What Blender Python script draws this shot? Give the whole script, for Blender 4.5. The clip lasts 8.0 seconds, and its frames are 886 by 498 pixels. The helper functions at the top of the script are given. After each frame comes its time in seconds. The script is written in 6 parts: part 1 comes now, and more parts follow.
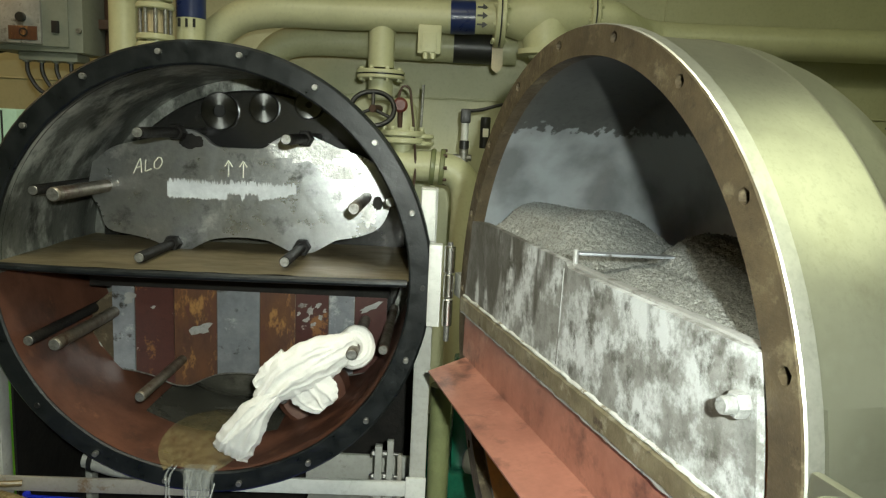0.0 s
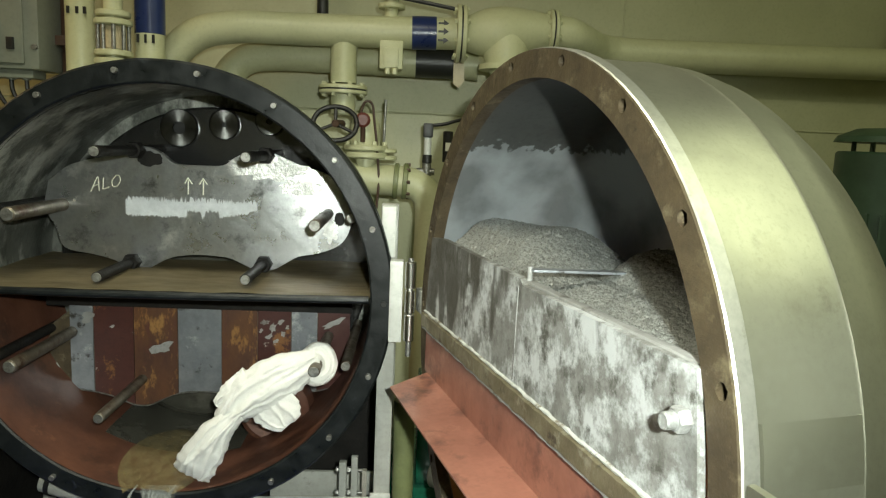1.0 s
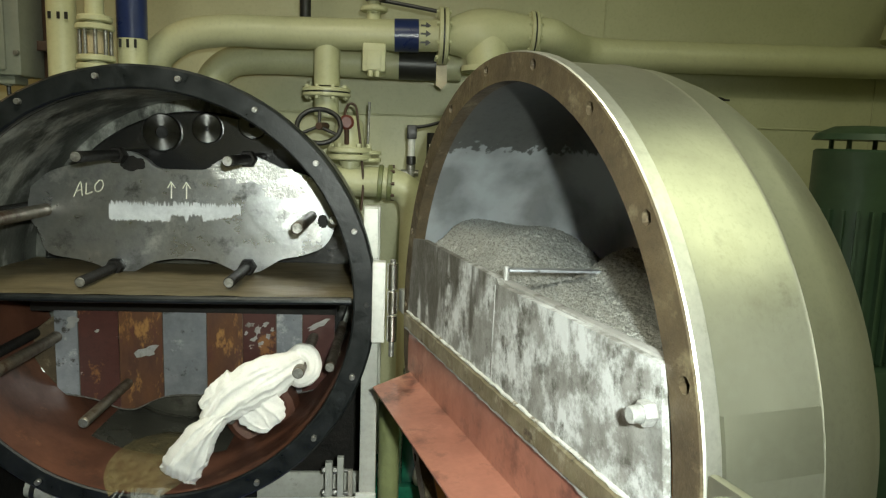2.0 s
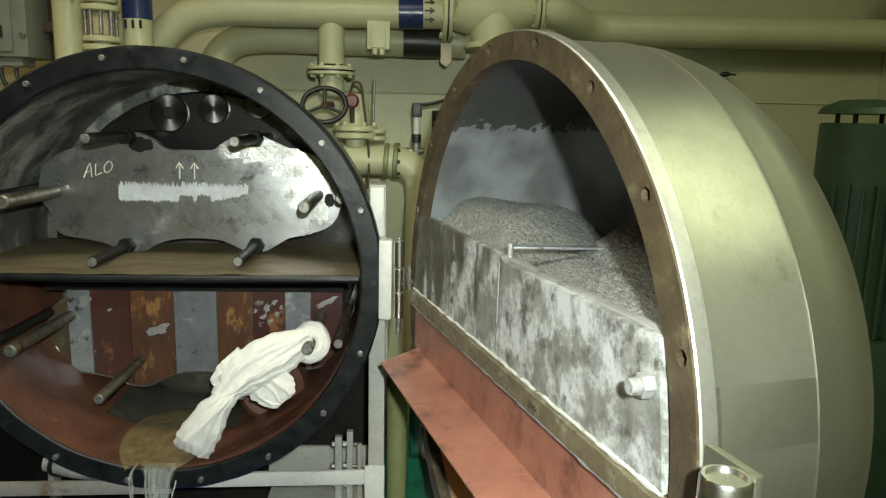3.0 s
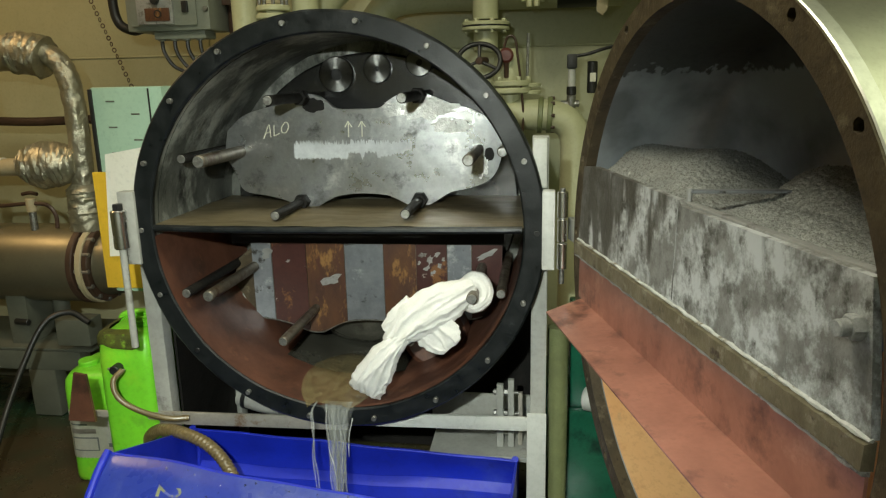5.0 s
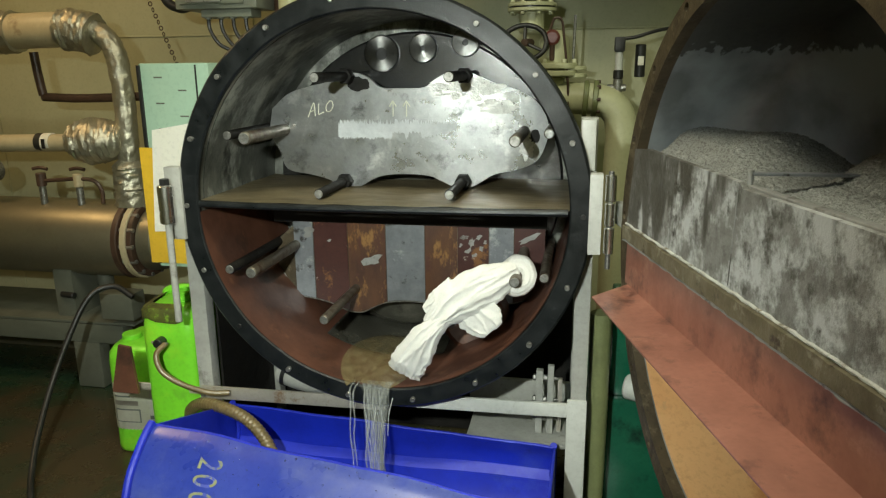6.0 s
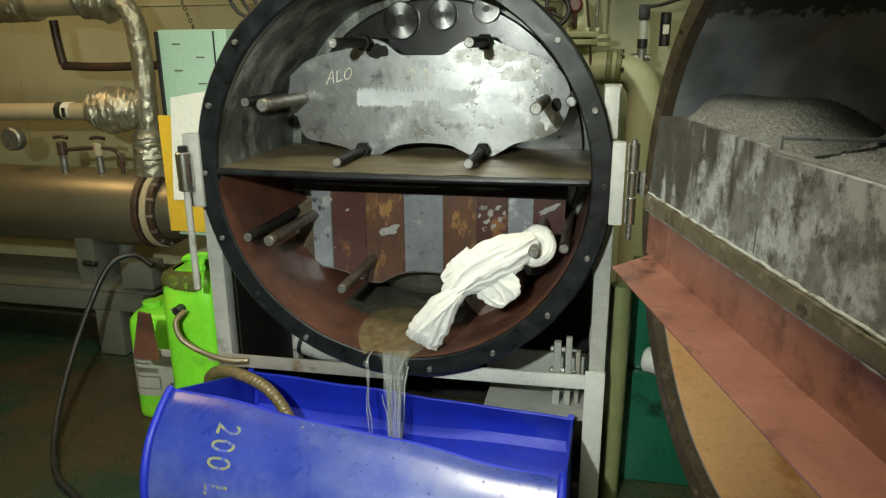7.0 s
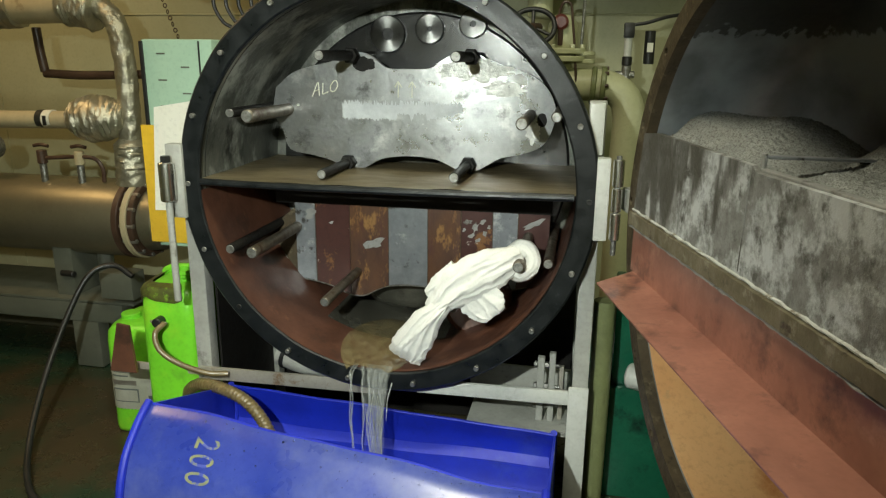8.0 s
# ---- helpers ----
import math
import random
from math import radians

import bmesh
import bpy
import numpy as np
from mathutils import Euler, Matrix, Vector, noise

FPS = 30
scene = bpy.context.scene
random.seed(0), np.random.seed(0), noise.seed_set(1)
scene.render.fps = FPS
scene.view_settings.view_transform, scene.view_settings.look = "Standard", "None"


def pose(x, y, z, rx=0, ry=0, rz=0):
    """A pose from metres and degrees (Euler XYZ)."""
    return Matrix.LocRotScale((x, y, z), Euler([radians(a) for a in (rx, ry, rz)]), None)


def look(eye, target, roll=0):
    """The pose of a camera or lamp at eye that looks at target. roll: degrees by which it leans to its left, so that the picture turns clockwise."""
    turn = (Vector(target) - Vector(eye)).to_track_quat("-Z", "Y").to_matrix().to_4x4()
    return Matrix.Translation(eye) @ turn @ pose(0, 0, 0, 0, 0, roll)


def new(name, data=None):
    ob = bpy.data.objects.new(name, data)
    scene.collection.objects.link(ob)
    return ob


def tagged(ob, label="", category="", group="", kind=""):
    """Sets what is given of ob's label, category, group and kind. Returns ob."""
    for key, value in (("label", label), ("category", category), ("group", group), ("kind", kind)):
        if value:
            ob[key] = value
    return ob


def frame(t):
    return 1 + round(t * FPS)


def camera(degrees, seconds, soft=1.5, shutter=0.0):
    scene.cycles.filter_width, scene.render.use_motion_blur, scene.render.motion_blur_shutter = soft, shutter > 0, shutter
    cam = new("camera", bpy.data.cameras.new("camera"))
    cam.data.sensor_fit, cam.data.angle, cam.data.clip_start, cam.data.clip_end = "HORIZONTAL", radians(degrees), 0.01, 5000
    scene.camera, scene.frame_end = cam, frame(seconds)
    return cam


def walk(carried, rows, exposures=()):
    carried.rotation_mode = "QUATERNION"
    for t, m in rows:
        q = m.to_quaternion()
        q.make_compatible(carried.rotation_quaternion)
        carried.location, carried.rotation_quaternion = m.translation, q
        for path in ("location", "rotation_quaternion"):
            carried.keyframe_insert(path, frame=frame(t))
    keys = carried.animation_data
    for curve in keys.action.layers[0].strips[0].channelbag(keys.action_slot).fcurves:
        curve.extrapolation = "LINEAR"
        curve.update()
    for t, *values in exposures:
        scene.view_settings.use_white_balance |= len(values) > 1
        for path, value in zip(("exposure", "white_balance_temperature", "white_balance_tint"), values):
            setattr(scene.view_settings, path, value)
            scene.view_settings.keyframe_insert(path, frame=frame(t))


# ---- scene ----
cam = camera(64.0, 8.0, soft=1.25)
PATH = [
    (0, (0.506, -1.511, 1.209), (0.526, 0.462, 0.882), 2.8),
    (0.5, (0.512, -1.521, 1.221), (0.576, 0.453, 0.906), 2.5),
    (1, (0.525, -1.523, 1.225), (0.629, 0.452, 0.929), 2.5),
    (1.5, (0.536, -1.529, 1.229), (0.656, 0.446, 0.937), 2.1),
    (2.8, (0.547, -1.557, 1.229), (0.687, 0.411, 0.904), 2.0),
    (3, (0.545, -1.559, 1.233), (0.658, 0.406, 0.875), 1.4),
    (3.5, (0.532, -1.572, 1.222), (0.541, 0.38, 0.786), 0.1),
    (4, (0.525, -1.575, 1.209), (0.431, 0.372, 0.762), -0.1),
    (4.5, (0.506, -1.584, 1.211), (0.322, 0.356, 0.762), -0.7),
    (4.7, (0.501, -1.585, 1.215), (0.275, 0.349, 0.758), -1.0),
    (6, (0.466, -1.575, 1.197), (0.099, 0.327, 0.699), -0.5),
    (6.5, (0.457, -1.573, 1.182), (0.07, 0.308, 0.624), 0.1),
    (7, (0.463, -1.565, 1.177), (0.049, 0.31, 0.615), -0.4),
    (7.5, (0.453, -1.565, 1.179), (0.075, 0.328, 0.657), 0.3),
    (8, (0.459, -1.559, 1.177), (0.089, 0.335, 0.651), 0.6),
]
walk(cam, [(t, look(eye, target, roll)) for t, eye, target, roll in PATH], [(0.0, -0.06), (1.5, -0.03), (3.5, -0.12), (4.5, -0.06), (6.0, 0.04), (8.0, 0.04)])

# ---- light ----
world = bpy.data.worlds.new("world")
scene.world = world
world.use_nodes = True
bg = world.node_tree.nodes["Background"]
bg.inputs["Color"].default_value, bg.inputs["Strength"].default_value = (0.9, 0.95, 0.8, 1), 0.002
scene.view_settings.exposure = 0.0


def lamp(name, kind, energy, color, m, size=0.3, size_y=0.3, cone=60, blend=0.5):
    data = bpy.data.lights.new(name, kind)
    data.energy, data.color = energy, color
    if kind == "AREA":
        data.shape, data.size, data.size_y = "RECTANGLE", size, size_y
    elif kind == "SPOT":
        data.spot_size, data.spot_blend, data.shadow_soft_size = radians(cone), blend, size
    else:
        data.shadow_soft_size = size
    ob = new(name, data)
    ob.matrix_world = m
    return ob


lamp("front_ceiling_light", "AREA", 22, (0.92, 1.0, 0.64), look((2.2, -1.2, 2.66), (2.25, -1.19, 0)), 1.8, 1.3)
lamp("middle_ceiling_light", "AREA", 28, (1.0, 0.97, 0.74), look((0.06, -0.78, 2.66), (0.06, -0.77, 0)), 0.7, 0.2)
lamp("side_ceiling_light", "AREA", 11, (1.0, 0.68, 0.33), look((-1.9, 0.1, 2.4), (-1.7, 0.8, 0.6)), 0.5, 0.2)

# ---- materials ----
MATS = {}


def mat(name, a, b, scale=8.0, rough=(0.5, 0.7), metal=0.0, bump=0.1, fine=80.0, stain=None, stain_scale=3.0, stain_at=0.55, stretch=(1, 1, 1), glow=0.0, coat=0.0, spec=0.5, stain2=None, stain2_at=0.62, soft=0.08, grit=0.35):
    m = bpy.data.materials.new(name)
    m.use_nodes = True
    nt = m.node_tree
    n, l = nt.nodes, nt.links
    p = n["Principled BSDF"]
    co = n.new("ShaderNodeTexCoord")
    mp = n.new("ShaderNodeMapping")
    mp.inputs["Scale"].default_value = stretch
    l.new(co.outputs["Object"], mp.inputs["Vector"])

    def noise_tex(sc, detail=5, offset=0.0):
        t = n.new("ShaderNodeTexNoise")
        t.inputs["Scale"].default_value, t.inputs["Detail"].default_value = sc, detail
        t.inputs["Roughness"].default_value = 0.68
        if offset:
            mv = n.new("ShaderNodeVectorMath")
            mv.operation = "ADD"
            mv.inputs[1].default_value = (offset, offset * 0.7, -offset)
            l.new(mp.outputs[0], mv.inputs[0])
            l.new(mv.outputs[0], t.inputs["Vector"])
        else:
            l.new(mp.outputs[0], t.inputs["Vector"])
        return t.outputs["Fac"]

    def mixed(fac, x, y):
        k = n.new("ShaderNodeMix")
        k.data_type = "RGBA"
        for inp, v in ((k.inputs[0], fac), (k.inputs[6], x), (k.inputs[7], y)):
            if isinstance(v, tuple):
                inp.default_value = (*v, 1)
            else:
                l.new(v, inp)
        return k.outputs[2]

    def ramp(fac, lo, hi, y0=0.0, y1=1.0):
        k = n.new("ShaderNodeMapRange")
        k.inputs[1].default_value, k.inputs[2].default_value = lo, hi
        k.inputs[3].default_value, k.inputs[4].default_value = y0, y1
        l.new(fac, k.inputs[0])
        return k.outputs[0]
    big, small = noise_tex(scale), noise_tex(fine, 3)
    color = mixed(ramp(big, 0.35, 0.65), a, b)
    dark = tuple(c * 0.72 for c in a)
    color = mixed(ramp(small, 0.5, 0.75, 0, 0.5), color, dark)
    if stain:
        color = mixed(ramp(noise_tex(stain_scale, 9, 3.1), stain_at, stain_at + soft), color, stain)
    if stain2:
        color = mixed(ramp(noise_tex(stain_scale * 1.7, 9, 7.7), stain2_at, stain2_at + soft), color, stain2)
    l.new(color, p.inputs["Base Color"])
    l.new(ramp(big, 0.3, 0.7, rough[0], rough[1]), p.inputs["Roughness"])
    p.inputs["Metallic"].default_value = metal
    p.inputs["Coat Weight"].default_value, p.inputs["Coat Roughness"].default_value = coat, 0.22
    p.inputs["Specular IOR Level"].default_value = spec
    if bump:
        bp = n.new("ShaderNodeBump")
        bp.inputs["Strength"].default_value, bp.inputs["Distance"].default_value = bump, 0.01
        add = n.new("ShaderNodeMath")
        add.operation = "MULTIPLY_ADD"
        add.inputs[1].default_value = grit
        l.new(small, add.inputs[0])
        l.new(big, add.inputs[2])
        l.new(add.outputs[0], bp.inputs["Height"])
        l.new(bp.outputs[0], p.inputs["Normal"])
    if glow:
        p.inputs["Emission Color"].default_value = (*a, 1)
        p.inputs["Emission Strength"].default_value = glow
    MATS[name] = m
    return m


def clear(name, tint, rough=0.03, ior=1.33, alpha=1.0):
    m = bpy.data.materials.new(name)
    m.use_nodes = True
    p = m.node_tree.nodes["Principled BSDF"]
    p.inputs["Base Color"].default_value = (*tint, 1)
    p.inputs["Roughness"].default_value, p.inputs["IOR"].default_value = rough, ior
    p.inputs["Transmission Weight"].default_value = 1.0
    t = m.node_tree.nodes.new("ShaderNodeTexNoise")
    t.inputs["Scale"].default_value = 30
    bp = m.node_tree.nodes.new("ShaderNodeBump")
    bp.inputs["Strength"].default_value, bp.inputs["Distance"].default_value = 0.25, 0.01
    m.node_tree.links.new(t.outputs["Fac"], bp.inputs["Height"])
    m.node_tree.links.new(bp.outputs[0], p.inputs["Normal"])
    return m


CREAM = mat("cream_paint", (0.53, 0.53, 0.335), (0.45, 0.45, 0.27), 3, (0.35, 0.5), bump=0.05, stain=(0.46, 0.44, 0.27), stain_scale=2.2, stain_at=0.62, soft=0.2)
WALLP = mat("wall_paint", (0.46, 0.46, 0.295), (0.37, 0.37, 0.225), 1.3, (0.45, 0.6), bump=0.04, stain=(0.40, 0.35, 0.22), stain_scale=1.3, stain_at=0.6, soft=0.25)
FLOORP = mat("green_floor_paint", (0.014, 0.036, 0.02), (0.02, 0.04, 0.023), 4, (0.15, 0.4), bump=0.1, stain=(0.052, 0.038, 0.02), stain_scale=2.2, stain_at=0.38, soft=0.2)
GREENBASE = mat("green_base_paint", (0.008, 0.085, 0.048), (0.012, 0.11, 0.062), 6, (0.12, 0.3), bump=0.05, stain=(0.006, 0.026, 0.018), stain_scale=5, stain_at=0.52, soft=0.15)
RUBBER = mat("black_gasket", (0.006, 0.0075, 0.008), (0.012, 0.014, 0.015), 26, (0.25, 0.5), bump=0.12, stain=(0.035, 0.04, 0.045), stain_scale=18, stain_at=0.62, spec=0.34, grit=0.3)
STUD = mat("stud_steel", (0.36, 0.36, 0.34), (0.18, 0.175, 0.16), 90, (0.3, 0.5), metal=0.8, bump=0.25)
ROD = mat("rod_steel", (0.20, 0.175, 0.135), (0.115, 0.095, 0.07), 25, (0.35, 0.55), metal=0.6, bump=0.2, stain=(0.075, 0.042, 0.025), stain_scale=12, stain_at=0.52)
# Black of rods, nuts and oil marks, also used as painted shade.
BLACK_AND_SHADE = mat("blackened_steel_and_shade", (0.009, 0.0085, 0.008), (0.018, 0.016, 0.014), 25, (0.5, 0.68), metal=0.0, bump=0.25, spec=0.2)
# The pale stain is scale and also streaky reflections painted into the colour.
SHELL_IN = mat("scaled_shell_and_sheen", (0.075, 0.08, 0.07), (0.18, 0.185, 0.165), 14, (0.28, 0.55), metal=0.3, bump=0.35, stain=(0.50, 0.51, 0.47), stain_scale=8, stain_at=0.49, stain2=(0.018, 0.018, 0.017), stain2_at=0.54, stretch=(1, 1, 0.6), soft=0.15)
PLATE = mat("polished_plate", (0.52, 0.53, 0.535), (0.28, 0.285, 0.29), 9, (0.20, 0.46), metal=0.9, bump=0.18, fine=60, stain=(0.68, 0.68, 0.66), stain_scale=9, stain_at=0.57, stain2=(0.13, 0.13, 0.13), stain2_at=0.57, soft=0.13, grit=0.06)
SCRAPED = mat("scraped_bright_metal", (0.86, 0.86, 0.83), (0.5, 0.5, 0.48), 30, (0.25, 0.5), metal=0.7, bump=0.5, fine=120, stain=(0.2, 0.2, 0.19), stain_scale=40, stain_at=0.6)
ENDPLATE = mat("dark_end_plate", (0.11, 0.11, 0.11), (0.06, 0.06, 0.06), 6, (0.16, 0.30), metal=0.85, bump=0.06, stain=(0.19, 0.19, 0.19), stain_scale=9, stain_at=0.62)
DISC = mat("turned_disc", (0.20, 0.20, 0.195), (0.14, 0.14, 0.135), 20, (0.30, 0.40), metal=1.0, bump=0.03, stain=(0.07, 0.07, 0.066), stain_scale=14, stain_at=0.54, soft=0.15)
tangent = DISC.node_tree.nodes.new("ShaderNodeTangent")
tangent.direction_type, tangent.axis = "RADIAL", "Y"
DISC.node_tree.links.new(tangent.outputs[0], DISC.node_tree.nodes["Principled BSDF"].inputs["Tangent"])
DISC.node_tree.nodes["Principled BSDF"].inputs["Anisotropic"].default_value = 0.85
SHELFM = mat("brown_scaled_shelf", (0.42, 0.345, 0.205), (0.25, 0.205, 0.125), 7, (0.28, 0.5), metal=0.12, bump=0.15, stain=(0.38, 0.35, 0.26), stain_scale=6, stain_at=0.6, stain2=(0.09, 0.075, 0.05), stain2_at=0.60, stretch=(0.7, 2.2, 1), soft=0.15)
REDOX = mat("red_oxide_paint", (0.135, 0.056, 0.034), (0.075, 0.030, 0.019), 6, (0.36, 0.55), bump=0.08, stain=(0.04, 0.020, 0.014), stain_scale=8, stain_at=0.54, stain2=(0.21, 0.096, 0.053), stain2_at=0.6, soft=0.14, coat=0.12)
REDPANEL = mat("worn_red_panel", (0.045, 0.014, 0.012), (0.065, 0.02, 0.015), 8, (0.3, 0.5), bump=0.1, stain=(0.20, 0.09, 0.03), stain_scale=9, stain_at=0.6, stain2=(0.5, 0.46, 0.42), stain2_at=0.63, soft=0.04)
ORANGEPANEL = mat("rusty_orange_panel", (0.105, 0.045, 0.02), (0.06, 0.024, 0.014), 11, (0.35, 0.55), bump=0.12, stain=(0.27, 0.14, 0.045), stain_scale=14, stain_at=0.54, stain2=(0.08, 0.03, 0.02), stain2_at=0.55, stretch=(1.6, 1, 0.7))
GREYSTRIP = mat("bare_grey_strip", (0.28, 0.295, 0.32), (0.18, 0.192, 0.21), 12, (0.3, 0.5), metal=0.5, bump=0.12, stain=(0.44, 0.45, 0.46), stain_scale=14, stain_at=0.56, stain2=(0.05, 0.045, 0.04), stain2_at=0.6)
WETGREY = mat("wet_bare_metal", (0.115, 0.112, 0.092), (0.075, 0.072, 0.058), 7, (0.10, 0.28), metal=0.3, bump=0.06, stain=(0.19, 0.18, 0.15), stain_scale=8, stain_at=0.55, stain2=(0.03, 0.027, 0.022), stain2_at=0.54, soft=0.2, coat=0.5)
def deposit(m, level, pale):
    """Limescale with a dripping upper edge, below a height in the thing's own space."""
    nt = m.node_tree
    n, l = nt.nodes, nt.links
    p = n["Principled BSDF"]
    old = p.inputs["Base Color"].links[0].from_socket
    co, sep = n.new("ShaderNodeTexCoord"), n.new("ShaderNodeSeparateXYZ")
    l.new(co.outputs["Object"], sep.inputs[0])
    mp, t, t2 = n.new("ShaderNodeMapping"), n.new("ShaderNodeTexNoise"), n.new("ShaderNodeTexNoise")
    mp.inputs["Scale"].default_value = (34, 34, 7)
    l.new(co.outputs["Object"], mp.inputs[0])
    l.new(mp.outputs[0], t.inputs["Vector"])
    t.inputs["Scale"].default_value, t.inputs["Detail"].default_value = 1.6, 6
    l.new(co.outputs["Object"], t2.inputs["Vector"])
    t2.inputs["Scale"].default_value, t2.inputs["Detail"].default_value = 7, 8
    a = n.new("ShaderNodeMath")
    a.operation = "MULTIPLY_ADD"
    a.inputs[1].default_value = 0.07
    l.new(t.outputs["Fac"], a.inputs[0])
    l.new(sep.outputs["Z"], a.inputs[2])
    r = n.new("ShaderNodeMapRange")
    r.inputs[1].default_value, r.inputs[2].default_value, r.inputs[3].default_value, r.inputs[4].default_value = level + 0.035, level + 0.041, 1, 0
    l.new(a.outputs[0], r.inputs[0])
    r2 = n.new("ShaderNodeMapRange")
    r2.inputs[1].default_value, r2.inputs[2].default_value, r2.inputs[3].default_value, r2.inputs[4].default_value = 0.36, 0.56, 0.35, 1.0
    l.new(t2.outputs["Fac"], r2.inputs[0])
    b = n.new("ShaderNodeMath")
    b.operation = "MULTIPLY"
    l.new(r.outputs[0], b.inputs[0])
    l.new(r2.outputs[0], b.inputs[1])
    k = n.new("ShaderNodeMix")
    k.data_type = "RGBA"
    l.new(b.outputs[0], k.inputs[0])
    l.new(old, k.inputs[6])
    k.inputs[7].default_value = (*pale, 1)
    l.new(k.outputs[2], p.inputs["Base Color"])


def dark_runs(m, x0, x1, top, color):
    """Dark dribbles from the upper edge at one end of a panel, in its own space."""
    nt = m.node_tree
    n, l = nt.nodes, nt.links
    p = n["Principled BSDF"]
    old = p.inputs["Base Color"].links[0].from_socket
    co, sep = n.new("ShaderNodeTexCoord"), n.new("ShaderNodeSeparateXYZ")
    l.new(co.outputs["Object"], sep.inputs[0])
    mp, t = n.new("ShaderNodeMapping"), n.new("ShaderNodeTexNoise")
    mp.inputs["Scale"].default_value = (26, 26, 6)
    l.new(co.outputs["Object"], mp.inputs[0])
    l.new(mp.outputs[0], t.inputs["Vector"])
    t.inputs["Scale"].default_value, t.inputs["Detail"].default_value = 1.3, 7
    share = n.new("ShaderNodeMapRange")
    share.inputs[1].default_value, share.inputs[2].default_value = x0, x1
    share.inputs[3].default_value, share.inputs[4].default_value = 0.34, -0.1
    l.new(sep.outputs["X"], share.inputs[0])
    height = n.new("ShaderNodeMapRange")
    height.inputs[1].default_value, height.inputs[2].default_value = 0.02, top
    height.inputs[3].default_value, height.inputs[4].default_value = -0.14, 0.05
    l.new(sep.outputs["Z"], height.inputs[0])
    a, b = n.new("ShaderNodeMath"), n.new("ShaderNodeMath")
    l.new(share.outputs[0], a.inputs[0])
    l.new(height.outputs[0], a.inputs[1])
    l.new(a.outputs[0], b.inputs[0])
    l.new(t.outputs["Fac"], b.inputs[1])
    r = n.new("ShaderNodeMapRange")
    r.inputs[1].default_value, r.inputs[2].default_value, r.inputs[4].default_value = 0.54, 0.68, 0.85
    l.new(b.outputs[0], r.inputs[0])
    k = n.new("ShaderNodeMix")
    k.data_type = "RGBA"
    l.new(r.outputs[0], k.inputs[0])
    l.new(old, k.inputs[6])
    k.inputs[7].default_value = (*color, 1)
    l.new(k.outputs[2], p.inputs["Base Color"])


CHALK = mat("chalk", (0.84, 0.84, 0.72), (0.74, 0.74, 0.60), 40, (0.8, 0.9), bump=0.0)
SALMON = mat("salmon_primer", (0.34, 0.148, 0.104), (0.215, 0.088, 0.063), 5, (0.3, 0.5), bump=0.06, stain=(0.46, 0.25, 0.18), stain_scale=6, stain_at=0.55, stain2=(0.10, 0.042, 0.032), stain2_at=0.53, soft=0.14, coat=0.3)
ORANGE_IN = mat("orange_streaked_shell", (0.66, 0.34, 0.14), (0.72, 0.42, 0.19), 4, (0.3, 0.45), metal=0.1, bump=0.05, stain=(0.25, 0.27, 0.17), stain_scale=5, stain_at=0.54, stain2=(0.46, 0.18, 0.05), stain2_at=0.54, soft=0.16)
LIMED = mat("limescale_panel", (0.15, 0.148, 0.135), (0.29, 0.292, 0.28), 32, (0.45, 0.65), metal=0.1, bump=0.3, fine=190, stain=(0.52, 0.54, 0.545), stain_scale=12, stain_at=0.47, stain2=(0.085, 0.083, 0.07), stain2_at=0.545, soft=0.10, stretch=(1.1, 1, 0.95), grit=0.3)
dark_runs(LIMED, -0.42, 0.1, 0.16, (0.06, 0.055, 0.042))
LIMENUT = mat("limed_nut", (0.40, 0.41, 0.40), (0.24, 0.245, 0.24), 60, (0.4, 0.6), metal=0.3, bump=0.3)
RIM = mat("ground_steel_rim", (0.56, 0.56, 0.51), (0.45, 0.45, 0.40), 20, (0.36, 0.50), metal=0.88, bump=0.05, stain=(0.30, 0.28, 0.22), stain_scale=12, stain_at=0.62)
LEDGE = mat("olive_rusty_ledge", (0.19, 0.165, 0.105), (0.12, 0.10, 0.06), 16, (0.4, 0.6), metal=0.2, bump=0.25, fine=140, stain=(0.29, 0.27, 0.20), stain_scale=20, stain_at=0.54, stain2=(0.06, 0.045, 0.03), stain2_at=0.58, soft=0.1)
CRUST = mat("lime_crust", (0.50, 0.51, 0.49), (0.36, 0.36, 0.34), 40, (0.6, 0.8), bump=0.4, fine=190, stain=(0.17, 0.15, 0.11), stain_scale=26, stain_at=0.54)
TRIM = mat("grey_panel_trim", (0.26, 0.26, 0.25), (0.36, 0.36, 0.35), 12, (0.45, 0.6), metal=0.3, bump=0.08, stain=(0.12, 0.11, 0.10), stain_scale=14)
RUSTFACE = mat("rusty_flange_face", (0.10, 0.075, 0.043), (0.058, 0.043, 0.026), 18, (0.45, 0.65), metal=0.3, bump=0.3, fine=140, stain=(0.17, 0.14, 0.085), stain_scale=24, stain_at=0.54, stain2=(0.035, 0.024, 0.015), stain2_at=0.58, soft=0.12)
STAINLESS = mat("stainless_cover", (0.44, 0.44, 0.355), (0.33, 0.33, 0.26), 3.5, (0.34, 0.50), metal=0.92, bump=0.08, fine=160, stain=(0.27, 0.26, 0.19), stain_scale=4, stain_at=0.54, soft=0.22, stain2=(0.12, 0.11, 0.08), stain2_at=0.63, grit=0.1)
BRIGHT = mat("bright_steel", (0.75, 0.75, 0.72), (0.62, 0.62, 0.60), 20, (0.18, 0.3), metal=1.0, bump=0.03)
COVER_IN = mat("scaled_cover_inside", (0.06, 0.062, 0.06), (0.10, 0.103, 0.10), 4, (0.35, 0.55), metal=0.3, bump=0.06, stain=(0.06, 0.06, 0.06), stain_scale=5, stain_at=0.58, soft=0.15)
